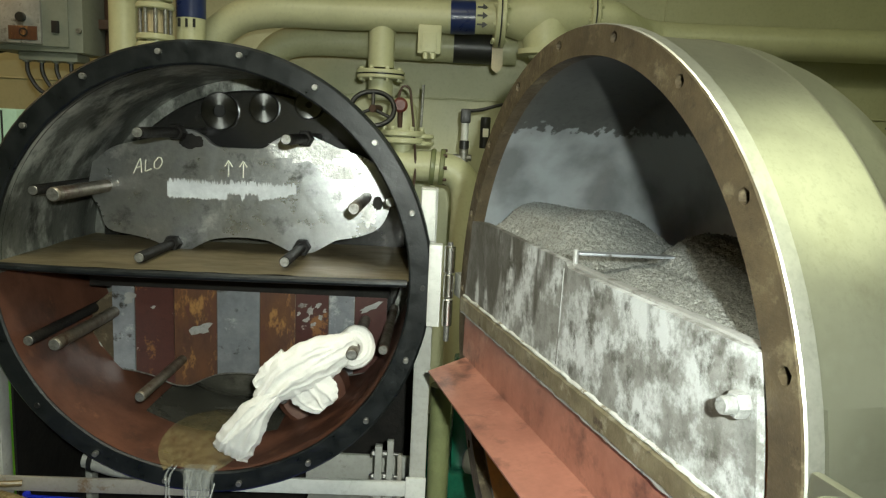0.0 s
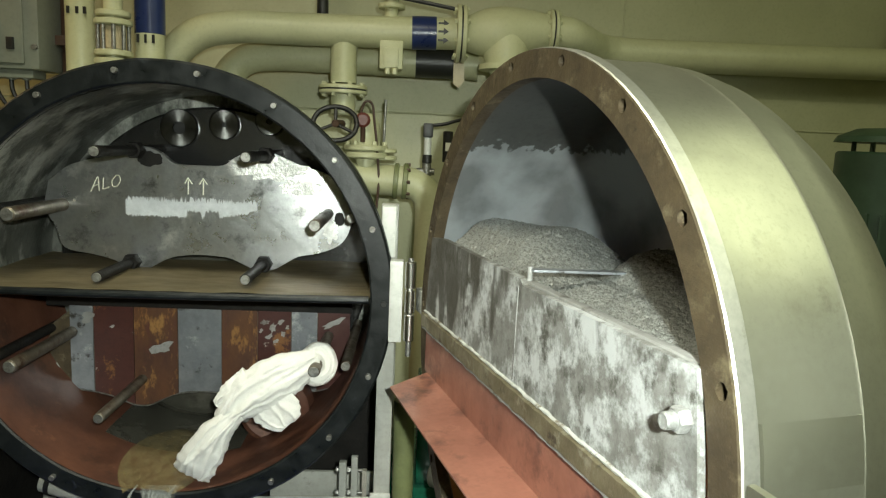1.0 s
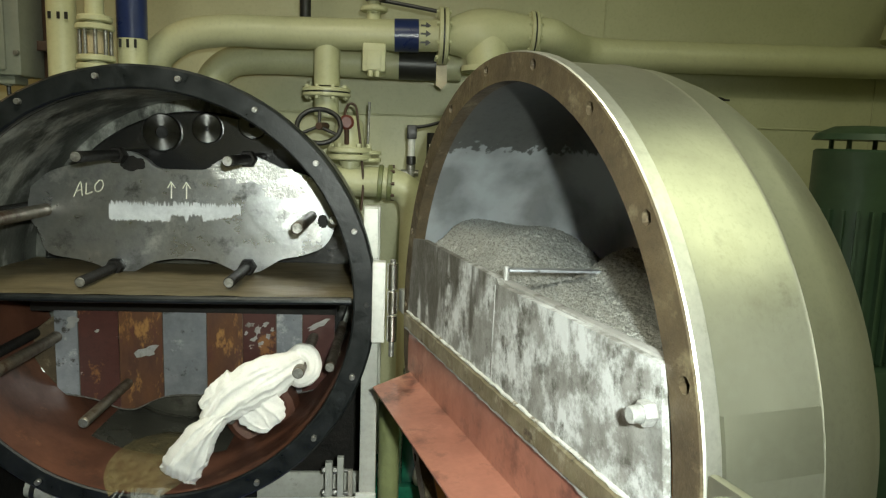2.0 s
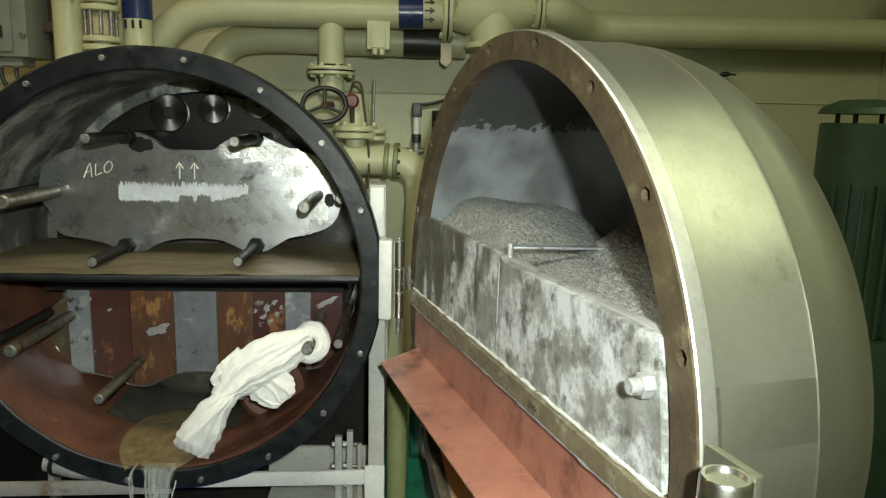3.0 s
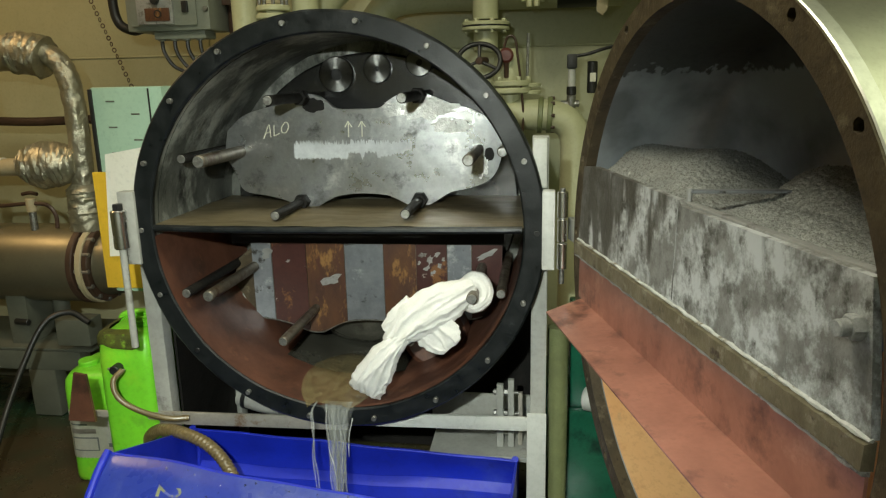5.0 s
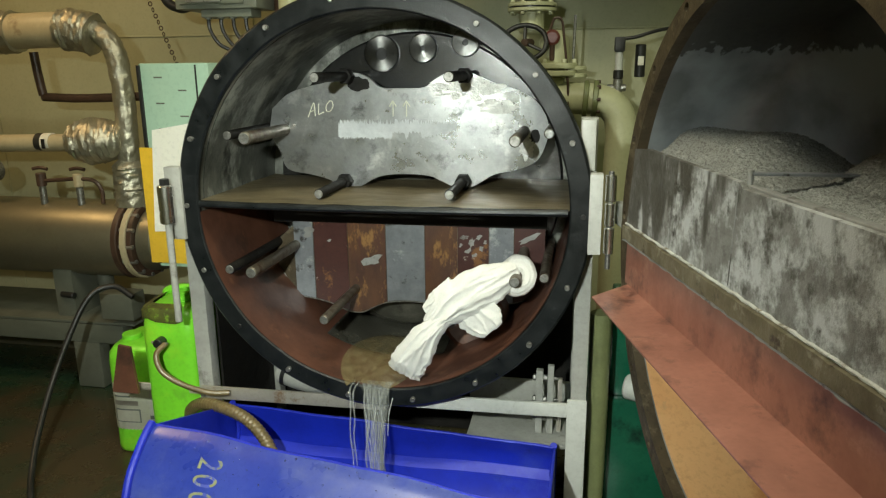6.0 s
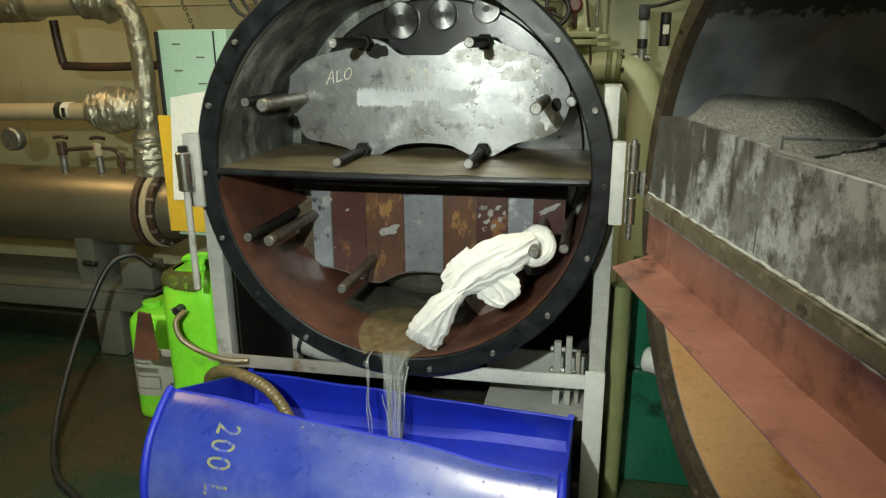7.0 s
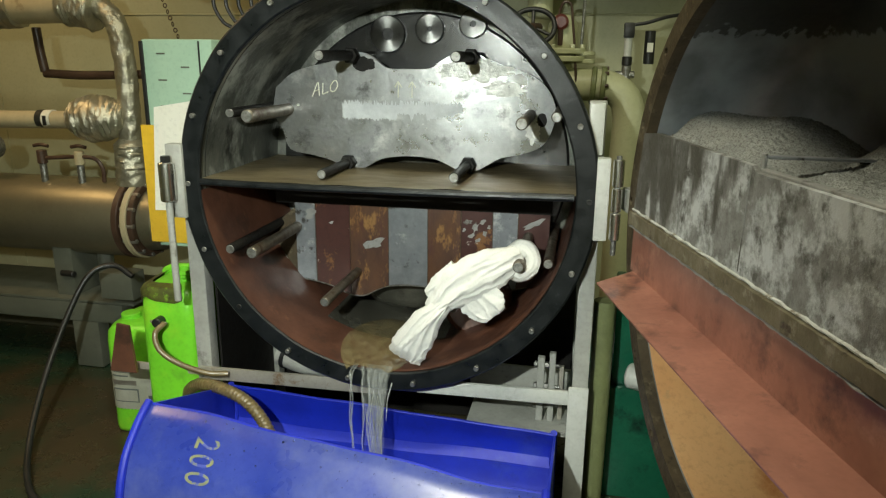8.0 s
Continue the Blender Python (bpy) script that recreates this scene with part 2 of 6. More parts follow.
deposit(COVER_IN, 0.352, (0.30, 0.32, 0.335))
MESHPAD = mat("knitted_wire_pad", (0.33, 0.34, 0.325), (0.25, 0.26, 0.25), 12, (0.45, 0.6), metal=0.45, bump=0.7, fine=260, stain=(0.15, 0.15, 0.142), stain_scale=240, stain_at=0.5)
CLOTH = mat("white_cloth", (0.76, 0.75, 0.71), (0.69, 0.68, 0.64), 10, (0.8, 0.95), bump=0.15, fine=300, stain=(0.60, 0.56, 0.46), stain_scale=7, stain_at=0.62, soft=0.2)
GREYPAINT = mat("grey_frame_paint", (0.38, 0.38, 0.35), (0.30, 0.30, 0.27), 10, (0.4, 0.55), bump=0.08, stain=(0.16, 0.15, 0.13), stain_scale=9, stain_at=0.6)
WHITEPAINT = mat("white_frame_paint", (0.56, 0.57, 0.54), (0.48, 0.49, 0.46), 10, (0.35, 0.5), bump=0.06, stain=(0.30, 0.29, 0.26), stain_scale=12, stain_at=0.63)
ALUGREY = mat("galvanised_bar", (0.45, 0.42, 0.36), (0.36, 0.33, 0.28), 10, (0.4, 0.55), metal=0.4, bump=0.08, stain=(0.25, 0.17, 0.10), stain_scale=12, stain_at=0.6)
BLUE = mat("blue_drum_plastic", (0.010, 0.028, 0.50), (0.007, 0.018, 0.36), 4, (0.42, 0.58), bump=0.05, stain=(0.05, 0.08, 0.44), stain_scale=6, stain_at=0.60, soft=0.2, stain2=(0.006, 0.012, 0.22), stain2_at=0.58)
# Pale patches hold scuffs and the overhead sheen, put into the colour.
BLUE_OUT = mat("scuffed_blue_with_sheen", (0.016, 0.034, 0.28), (0.045, 0.07, 0.34), 3, (0.24, 0.40), bump=0.05, stain=(0.15, 0.18, 0.36), stain_scale=2.6, stain_at=0.47, soft=0.3, stain2=(0.011, 0.02, 0.18), stain2_at=0.55, coat=1.0)
YELLOWINK = mat("faded_yellow_print", (0.24, 0.25, 0.11), (0.16, 0.18, 0.13), 30, (0.5, 0.6), bump=0.0, stain=(0.06, 0.08, 0.36), stain_scale=45, stain_at=0.5)
LIME = mat("lime_green_plastic", (0.20, 0.66, 0.03), (0.15, 0.54, 0.025), 5, (0.3, 0.45), bump=0.05, stain=(0.34, 0.56, 0.03), stain_scale=4, stain_at=0.52, soft=0.2, stain2=(0.10, 0.26, 0.03), stain2_at=0.62)
OILY = mat("oily_residue", (0.10, 0.12, 0.02), (0.05, 0.05, 0.014), 14, (0.25, 0.5), bump=0.2, stain=(0.018, 0.015, 0.010), stain_scale=16, stain_at=0.48, stain2=(0.20, 0.36, 0.03), stain2_at=0.56, soft=0.12)
BLACKP = mat("black_plastic", (0.010, 0.010, 0.010), (0.018, 0.018, 0.018), 20, (0.35, 0.5), bump=0.05)
LABELW = mat("white_label", (0.66, 0.65, 0.56), (0.58, 0.56, 0.46), 14, (0.5, 0.6), bump=0.0, stain=(0.46, 0.38, 0.22), stain_scale=9, stain_at=0.6)
BARGREY = mat("label_print", (0.16, 0.18, 0.17), (0.22, 0.24, 0.22), 30, (0.5, 0.6), bump=0.0)
HOSE = mat("clear_braided_hose", (0.17, 0.125, 0.055), (0.12, 0.09, 0.04), 20, (0.25, 0.4), bump=0.1, coat=0.3)
FOIL = mat("crumpled_foil", (0.56, 0.53, 0.42), (0.42, 0.39, 0.30), 14, (0.32, 0.55), metal=0.85, bump=0.6, fine=50, grit=0.6)
LAG = mat("metal_cladding", (0.30, 0.27, 0.185), (0.23, 0.205, 0.14), 3, (0.36, 0.5), metal=0.8, bump=0.06, stain=(0.22, 0.19, 0.13), stain_scale=4, stain_at=0.6, soft=0.2)
TANPIPE = mat("tan_pipe_paint", (0.50, 0.43, 0.27), (0.42, 0.35, 0.22), 8, (0.35, 0.5), bump=0.06, stain=(0.25, 0.19, 0.11), stain_scale=8, stain_at=0.62)
SKID = mat("grey_green_paint", (0.115, 0.12, 0.095), (0.085, 0.092, 0.07), 6, (0.4, 0.55), bump=0.06, stain=(0.09, 0.075, 0.05), stain_scale=6, stain_at=0.6)
MINT = mat("mint_green_panel", (0.36, 0.52, 0.40), (0.32, 0.47, 0.36), 4, (0.4, 0.55), bump=0.03, stain=(0.26, 0.38, 0.29), stain_scale=9, stain_at=0.62)
PAPER = mat("white_paper", (0.78, 0.77, 0.68), (0.74, 0.72, 0.62), 6, (0.7, 0.8), bump=0.0)
YELLOW = mat("yellow_board", (0.72, 0.46, 0.03), (0.66, 0.40, 0.03), 6, (0.5, 0.6), bump=0.02)
BOXGREY = mat("grey_switch_box", (0.22, 0.235, 0.195), (0.18, 0.19, 0.16), 5, (0.35, 0.5), bump=0.03)
BROWNPIPE = mat("dark_brown_pipe", (0.05, 0.028, 0.018), (0.08, 0.045, 0.03), 12, (0.3, 0.5), bump=0.08)
NAVY = mat("navy_pipe_tape", (0.015, 0.025, 0.09), (0.02, 0.035, 0.12), 10, (0.25, 0.4), bump=0.03)
BLACKTAPE = mat("black_tape", (0.02, 0.02, 0.018), (0.03, 0.03, 0.026), 10, (0.35, 0.5), bump=0.03)
MOTORG = mat("dark_green_motor", (0.045, 0.085, 0.05), (0.03, 0.06, 0.035), 8, (0.35, 0.5), bump=0.05)
OLIVE = mat("olive_lagging_tape", (0.20, 0.22, 0.10), (0.15, 0.165, 0.075), 14, (0.35, 0.5), bump=0.25, fine=150)
REDPART = mat("red_valve_knob", (0.13, 0.03, 0.02), (0.09, 0.022, 0.016), 20, (0.35, 0.5), bump=0.05)
WATER = clear("water", (0.95, 0.97, 0.95), 0.02)


def sheer(name, share, tint, scale=90, strength=0.5, spread=(0.4, 1.9), gloss=0.12):
    """Thin running water: mostly see-through, with a clean gloss."""
    m = bpy.data.materials.new(name)
    m.use_nodes = True
    nt = m.node_tree
    p = nt.nodes["Principled BSDF"]
    p.inputs["Base Color"].default_value, p.inputs["Roughness"].default_value = (*tint, 1), gloss
    tr, mx = nt.nodes.new("ShaderNodeBsdfTransparent"), nt.nodes.new("ShaderNodeMixShader")
    t, bp = nt.nodes.new("ShaderNodeTexNoise"), nt.nodes.new("ShaderNodeBump")
    t.inputs["Scale"].default_value, bp.inputs["Strength"].default_value, bp.inputs["Distance"].default_value = scale, strength, 0.01
    nt.links.new(t.outputs["Fac"], bp.inputs["Height"])
    nt.links.new(bp.outputs[0], p.inputs["Normal"])
    mr = nt.nodes.new("ShaderNodeMapRange")
    mr.inputs[1].default_value, mr.inputs[2].default_value, mr.inputs[3].default_value, mr.inputs[4].default_value = 0.35, 0.7, share * spread[0], min(1.0, share * spread[1])
    nt.links.new(t.outputs["Fac"], mr.inputs[0])
    nt.links.new(mr.outputs[0], mx.inputs[0])
    nt.links.new(tr.outputs[0], mx.inputs[1])
    nt.links.new(p.outputs[0], mx.inputs[2])
    nt.links.new(mx.outputs[0], nt.nodes["Material Output"].inputs["Surface"])
    return m


SPRAY = sheer("running_water", 0.24, (0.55, 0.58, 0.56))
VEIL = sheer("water_veil", 0.09, (0.55, 0.58, 0.55))
POOL = sheer("standing_water", 0.52, (0.27, 0.215, 0.105), 9, 0.06, (0.7, 1.35), 0.05)
SMEAR = mat("pale_paint_smear", (0.70, 0.72, 0.74), (0.54, 0.56, 0.58), 25, (0.5, 0.6), bump=0.05)
# Whitish colour that stands in for glints on the falling water.
WATER_GLINT = sheer("water_glint", 0.42, (0.80, 0.82, 0.80))

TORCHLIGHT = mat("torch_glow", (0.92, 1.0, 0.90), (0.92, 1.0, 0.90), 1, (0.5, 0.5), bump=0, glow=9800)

# ---- geometry helpers ----


def part(name, bm, material, parent=None, label="", sharp=35):
    me = bpy.data.meshes.new(name)
    bmesh.ops.recalc_face_normals(bm, faces=bm.faces)
    bm.to_mesh(me)
    bm.free()
    me.materials.append(material)
    me.polygons.foreach_set("use_smooth", [True] * len(me.polygons))
    me.set_sharp_from_angle(angle=radians(sharp))
    ob = new(name, me)
    ob.parent = parent
    if label:
        ob["label"] = label
    return ob


def thing(name, label, category, m=None, group="", kind=""):
    ob = new(name)
    ob.empty_display_size = 0.05
    if m is not None:
        ob.matrix_basis = m
    return tagged(ob, label, category, group, kind)


def lathe(profile, seg=72, bm=None, m=None, arc=None):
    """Turns (radius, along) about the local y axis."""
    bm = bm or bmesh.new()
    m = m or Matrix()
    full = arc is None
    a0, a1 = (0, 2 * math.pi) if full else (radians(arc[0]), radians(arc[1]))
    count = seg if full else seg + 1
    rings = []
    for r, y in profile:
        if r < 1e-6:
            rings.append([bm.verts.new(m @ Vector((0, y, 0)))])
        else:
            rings.append([bm.verts.new(m @ Vector((r * math.cos(a0 + (a1 - a0) * k / seg), y, r * math.sin(a0 + (a1 - a0) * k / seg)))) for k in range(count)])
    for p, q in zip(rings, rings[1:]):
        for k in range(seg):
            k2 = (k + 1) % count
            loop = [p[k % len(p)], p[k2 % len(p)], q[k2 % len(q)], q[k % len(q)]]
            loop = list(dict.fromkeys(loop))
            if len(loop) > 2:
                bm.faces.new(loop)
    return bm


def axis(p, q):
    """A frame at p whose y axis points to q."""
    p, q = Vector(p), Vector(q)
    return Matrix.Translation(p) @ (q - p).to_track_quat("Y", "Z").to_matrix().to_4x4()


def rod(p, q, r, bm=None, seg=20, bev=0.15, r2=None):
    """A round bar from p to q with eased ends."""
    ln = (Vector(q) - Vector(p)).length
    r2 = r2 or r
    b = min(bev * r, ln * 0.2)
    return lathe([(0, 0), (r - b, 0), (r, b), (r2, ln - b), (r2 - b, ln), (0, ln)], seg, bm, axis(p, q))


def hexa(p, q, r, bm=None):
    ln = (Vector(q) - Vector(p)).length
    return lathe([(0, 0), (r * 0.9, 0), (r, ln * 0.15), (r, ln * 0.85), (r * 0.9, ln), (0, ln)], 6, bm, axis(p, q))


def block(x0, x1, y0, y1, z0, z1, bev=0.004, bm=None, m=None):
    bm = bm or bmesh.new()
    r = bmesh.ops.create_cube(bm, size=1, matrix=(m or Matrix()) @ Matrix.Translation(((x0 + x1) / 2, (y0 + y1) / 2, (z0 + z1) / 2)) @ Matrix.Diagonal((x1 - x0, y1 - y0, z1 - z0, 1)))
    if bev:
        edges = {e for v in r["verts"] for e in v.link_edges}
        bmesh.ops.bevel(bm, geom=list(edges), offset=bev, segments=2, profile=0.6, affect="EDGES")
    return bm


def spline(points, steps=8):
    pts = [Vector(p) for p in points]
    pts = [2 * pts[0] - pts[1]] + pts + [2 * pts[-1] - pts[-2]]
    out = []
    for i in range(1, len(pts) - 2):
        p0, p1, p2, p3 = pts[i - 1:i + 3]
        for k in range(steps):
            t = k / steps
            out.append(0.5 * (2 * p1 + (p2 - p0) * t + (2 * p0 - 5 * p1 + 4 * p2 - p3) * t * t + (3 * p1 - p0 - 3 * p2 + p3) * t ** 3))
    out.append(pts[-2])
    return out


def tube(points, r, seg=16, bm=None, steps=8, smooth=True, shape=None, caps=True):
    """A pipe along a smooth line. r: a number or a function of the share of the way. shape(share, angle): a factor on the radius."""
    bm = bm or bmesh.new()
    line = spline(points, steps) if smooth else [Vector(p) for p in points]
    rings, up = [], None
    for i, p in enumerate(line):
        d = (line[min(i + 1, len(line) - 1)] - line[max(i - 1, 0)]).normalized()
        if up is None:
            up = d.orthogonal().normalized()
        up = (up - d * up.dot(d)).normalized()
        side = d.cross(up)
        s = i / (len(line) - 1)
        rr = r(s) if callable(r) else r
        ring = []
        for k in range(seg):
            a = 2 * math.pi * k / seg
            q = rr * (shape(s, a) if shape else 1)
            ring.append(bm.verts.new(p + (up * math.cos(a) + side * math.sin(a)) * q))
        rings.append(ring)
    for p, q in zip(rings, rings[1:]):
        for k in range(seg):
            bm.faces.new((p[k], p[(k + 1) % seg], q[(k + 1) % seg], q[k]))
    if caps:
        bm.faces.new(rings[0])
        bm.faces.new(rings[-1])
    return bm


def prism(outline, y0, y1, bev=0.0, bm=None):
    """A plate with an outline in x and z, from y0 to y1."""
    bm = bm or bmesh.new()
    vs = [bm.verts.new((x, y0, z)) for x, z in outline]
    f = bm.faces.new(vs)
    ext = bmesh.ops.extrude_face_region(bm, geom=[f])
    top = [v for v in ext["geom"] if isinstance(v, bmesh.types.BMVert)]
    for v in top:
        v.co.y = y1
    return bm


def crumple(bm, amount, size, seed=0.0):
    for v in bm.verts:
        d = noise.noise_vector(v.co * size + Vector((seed, seed, seed))) + 0.5 * noise.noise_vector(v.co * size * 2.3 + Vector((seed, 0, 9)))
        v.co += d * amount
    return bm


def pipe_flange(parent, p, d, r, thick=0.016, mat_=None, bolts=8, name="pipe_flange"):
    """A pair of bolted flanges with a dark gasket between, round a pipe at p that runs along d."""
    p, d = Vector(p), Vector(d).normalized()
    m = axis(p, p + d)
    fl = part(name, lathe([(r * 0.5, -thick - 0.003), (r - 0.003, -thick - 0.003), (r, -thick), (r, -0.003), (r * 0.5, -0.003)], 36, None, m), mat_ or CREAM, parent)
    part(name, lathe([(r * 0.5, 0.003), (r, 0.003), (r, thick), (r - 0.003, thick + 0.003), (r * 0.5, thick + 0.003)], 36, None, m), mat_ or CREAM, parent)
    part("gasket", lathe([(r * 0.5, -0.0025), (r * 0.95, -0.0025), (r * 0.95, 0.0025), (r * 0.5, 0.0025)], 36, None, m), BLACKP, parent)
    bolt = None
    for k in range(bolts):
        a = 2 * math.pi * (k + 0.5) / bolts
        c = m @ Vector((r * 0.84 * math.cos(a), 0, r * 0.84 * math.sin(a)))
        e = thick + 0.003
        bm = lathe([(0, -e - 0.009), (0.007, -e - 0.009), (0.008, -e - 0.007), (0.008, -e), (0.004, -e), (0.004, e), (0.008, e), (0.008, e + 0.007), (0.007, e + 0.009), (0, e + 0.009)], 6, None, axis(c, c + d))
        part("bolt", bm, mat_ or CREAM, parent)
    return fl


# ---- the room ----
def room():
    tagged(part("floor", block(-3.2, 3.2, -3.2, 1.42, -0.06, 0.0, 0), FLOORP), "dark green painted steel deck, wet and dirty", "floor", kind="structure")
    w = tagged(part("wall_back", block(-3.2, 3.2, 1.34, 1.42, 0.0, 2.7, 0), WALLP), "cream painted steel bulkhead behind the pipes", "wall", kind="structure")
    for z in (0.55, 1.335, 2.1):
        part("seam", tube([(-3.19, 1.338, z), (0, 1.338, z), (3.19, 1.338, z)], 0.004, 8), WALLP, w)
    for x in (-2.2, -0.9, 1.35, 2.5):
        part("seam", tube([(x, 1.338, 0.02), (x, 1.338, 1.3), (x, 1.338, 2.65)], 0.003, 8), WALLP, w)
    tagged(part("wall_left", block(-3.28, -3.2, -3.2, 1.42, 0, 2.7, 0), WALLP), "cream painted steel bulkhead", "wall", kind="structure")
    tagged(part("wall_right", block(3.2, 3.28, -3.2, 1.42, 0, 2.7, 0), WALLP), "cream painted steel bulkhead", "wall", kind="structure")
    tagged(part("wall_front", block(-3.28, 3.28, -3.28, -3.2, 0, 2.7, 0), WALLP), "cream painted steel bulkhead", "wall", kind="structure")
    tagged(part("ceiling", block(-3.28, 3.28, -3.28, 1.42, 2.7, 2.78, 0), WALLP), "cream painted steel deckhead", "ceiling", kind="structure")


ZC, RIN, ROUT, RB = 0.87, 0.455, 0.5, 0.48
COVER_AT = pose(0.692, -0.487, 0.867, 0, 0, -74.89)


def holed_flange(r0, r1, rb, y0, y1, hole, count=18):
    """A ring with real bolt holes, y0 its face, y1 its back."""
    bm = bmesh.new()
    cell = 2 * math.pi / count
    for c in range(count):
        mid = radians(-90 + 8.06) + c * cell
        side = [(-1 + 2 * k / 6, -1) for k in range(6)] + [(1, -1 + 2 * k / 6) for k in range(6)] + [(1 - 2 * k / 6, 1) for k in range(6)] + [(-1, 1 - 2 * k / 6) for k in range(6)]
        loops = []
        for y in (y0, y1):
            out, inn = [], []
            for u, v in side:
                r = r0 + (r1 - r0) * (v + 1) / 2
                a = mid + u * cell / 2
                out.append(bm.verts.new((r * math.cos(a), y, r * math.sin(a))))
                ph = math.atan2(v * (r1 - r0) / 2, u * rb * cell / 2)
                rr, aa = rb + hole * math.sin(ph), mid + hole * math.cos(ph) / rb
                inn.append(bm.verts.new((rr * math.cos(aa), y, rr * math.sin(aa))))
            loops.append((out, inn))
        for out, inn in loops:
            for k in range(24):
                bm.faces.new((out[k], out[(k + 1) % 24], inn[(k + 1) % 24], inn[k]))
        (o0, i0), (o1, i1) = loops
        for k in range(24):
            bm.faces.new((i0[k], i0[(k + 1) % 24], i1[(k + 1) % 24], i1[k]))
            if side[k][1] == side[(k + 1) % 24][1]:
                bm.faces.new((o0[k], o0[(k + 1) % 24], o1[(k + 1) % 24], o1[k]))
    bmesh.ops.remove_doubles(bm, verts=bm.verts, dist=0.0004)
    return bm


def plate_outline(flip=False, sx=1.0):
    """The scalloped outline of a plate pack's end plate, about its middle."""
    top = [(-0.365, 0.065), (-0.315, 0.105), (-0.25, 0.125), (-0.205, 0.135), (-0.165, 0.155), (-0.12, 0.158), (-0.085, 0.142), (-0.055, 0.12), (0.0, 0.118),
           (0.06, 0.12), (0.09, 0.14), (0.125, 0.157), (0.17, 0.16), (0.21, 0.145), (0.25, 0.128), (0.31, 0.11), (0.36, 0.075)]
    bottom = [(0.385, 0.02), (0.375, -0.04), (0.35, -0.075), (0.30, -0.095), (0.25, -0.105), (0.215, -0.125), (0.185, -0.14), (0.14, -0.14), (0.105, -0.125),
              (0.07, -0.112), (0.0, -0.108), (-0.06, -0.115), (-0.095, -0.13), (-0.13, -0.148), (-0.17, -0.146), (-0.21, -0.128), (-0.26, -0.115), (-0.33, -0.10), (-0.35, -0.05), (-0.375, 0.0)]
    pts = [(x * sx, -z if flip else z) for x, z in top + bottom]
    fine = []
    for p in spline([(x, 0, z) for x, z in pts] + [(pts[0][0], 0, pts[0][1])], 4)[:-1]:
        fine.append((p.x, p.z))
    return fine


def warp(bm):
    """Bends the plate's end back a little, added so its right side catches glare."""
    for k in range(9):
        bmesh.ops.bisect_plane(bm, geom=list(bm.verts) + list(bm.edges) + list(bm.faces), plane_co=(0.08 + 0.034 * k, 0, 0), plane_no=(1, 0, 0))
    for v in bm.verts:
        if v.co.x > 0.08:
            v.co.y += 0.26 * (v.co.x - 0.08) ** 2
    return bm


def stroke(points, y, r, bm=None):
    return tube([(x, y, z) for x, z in points], r, 6, bm, 6)


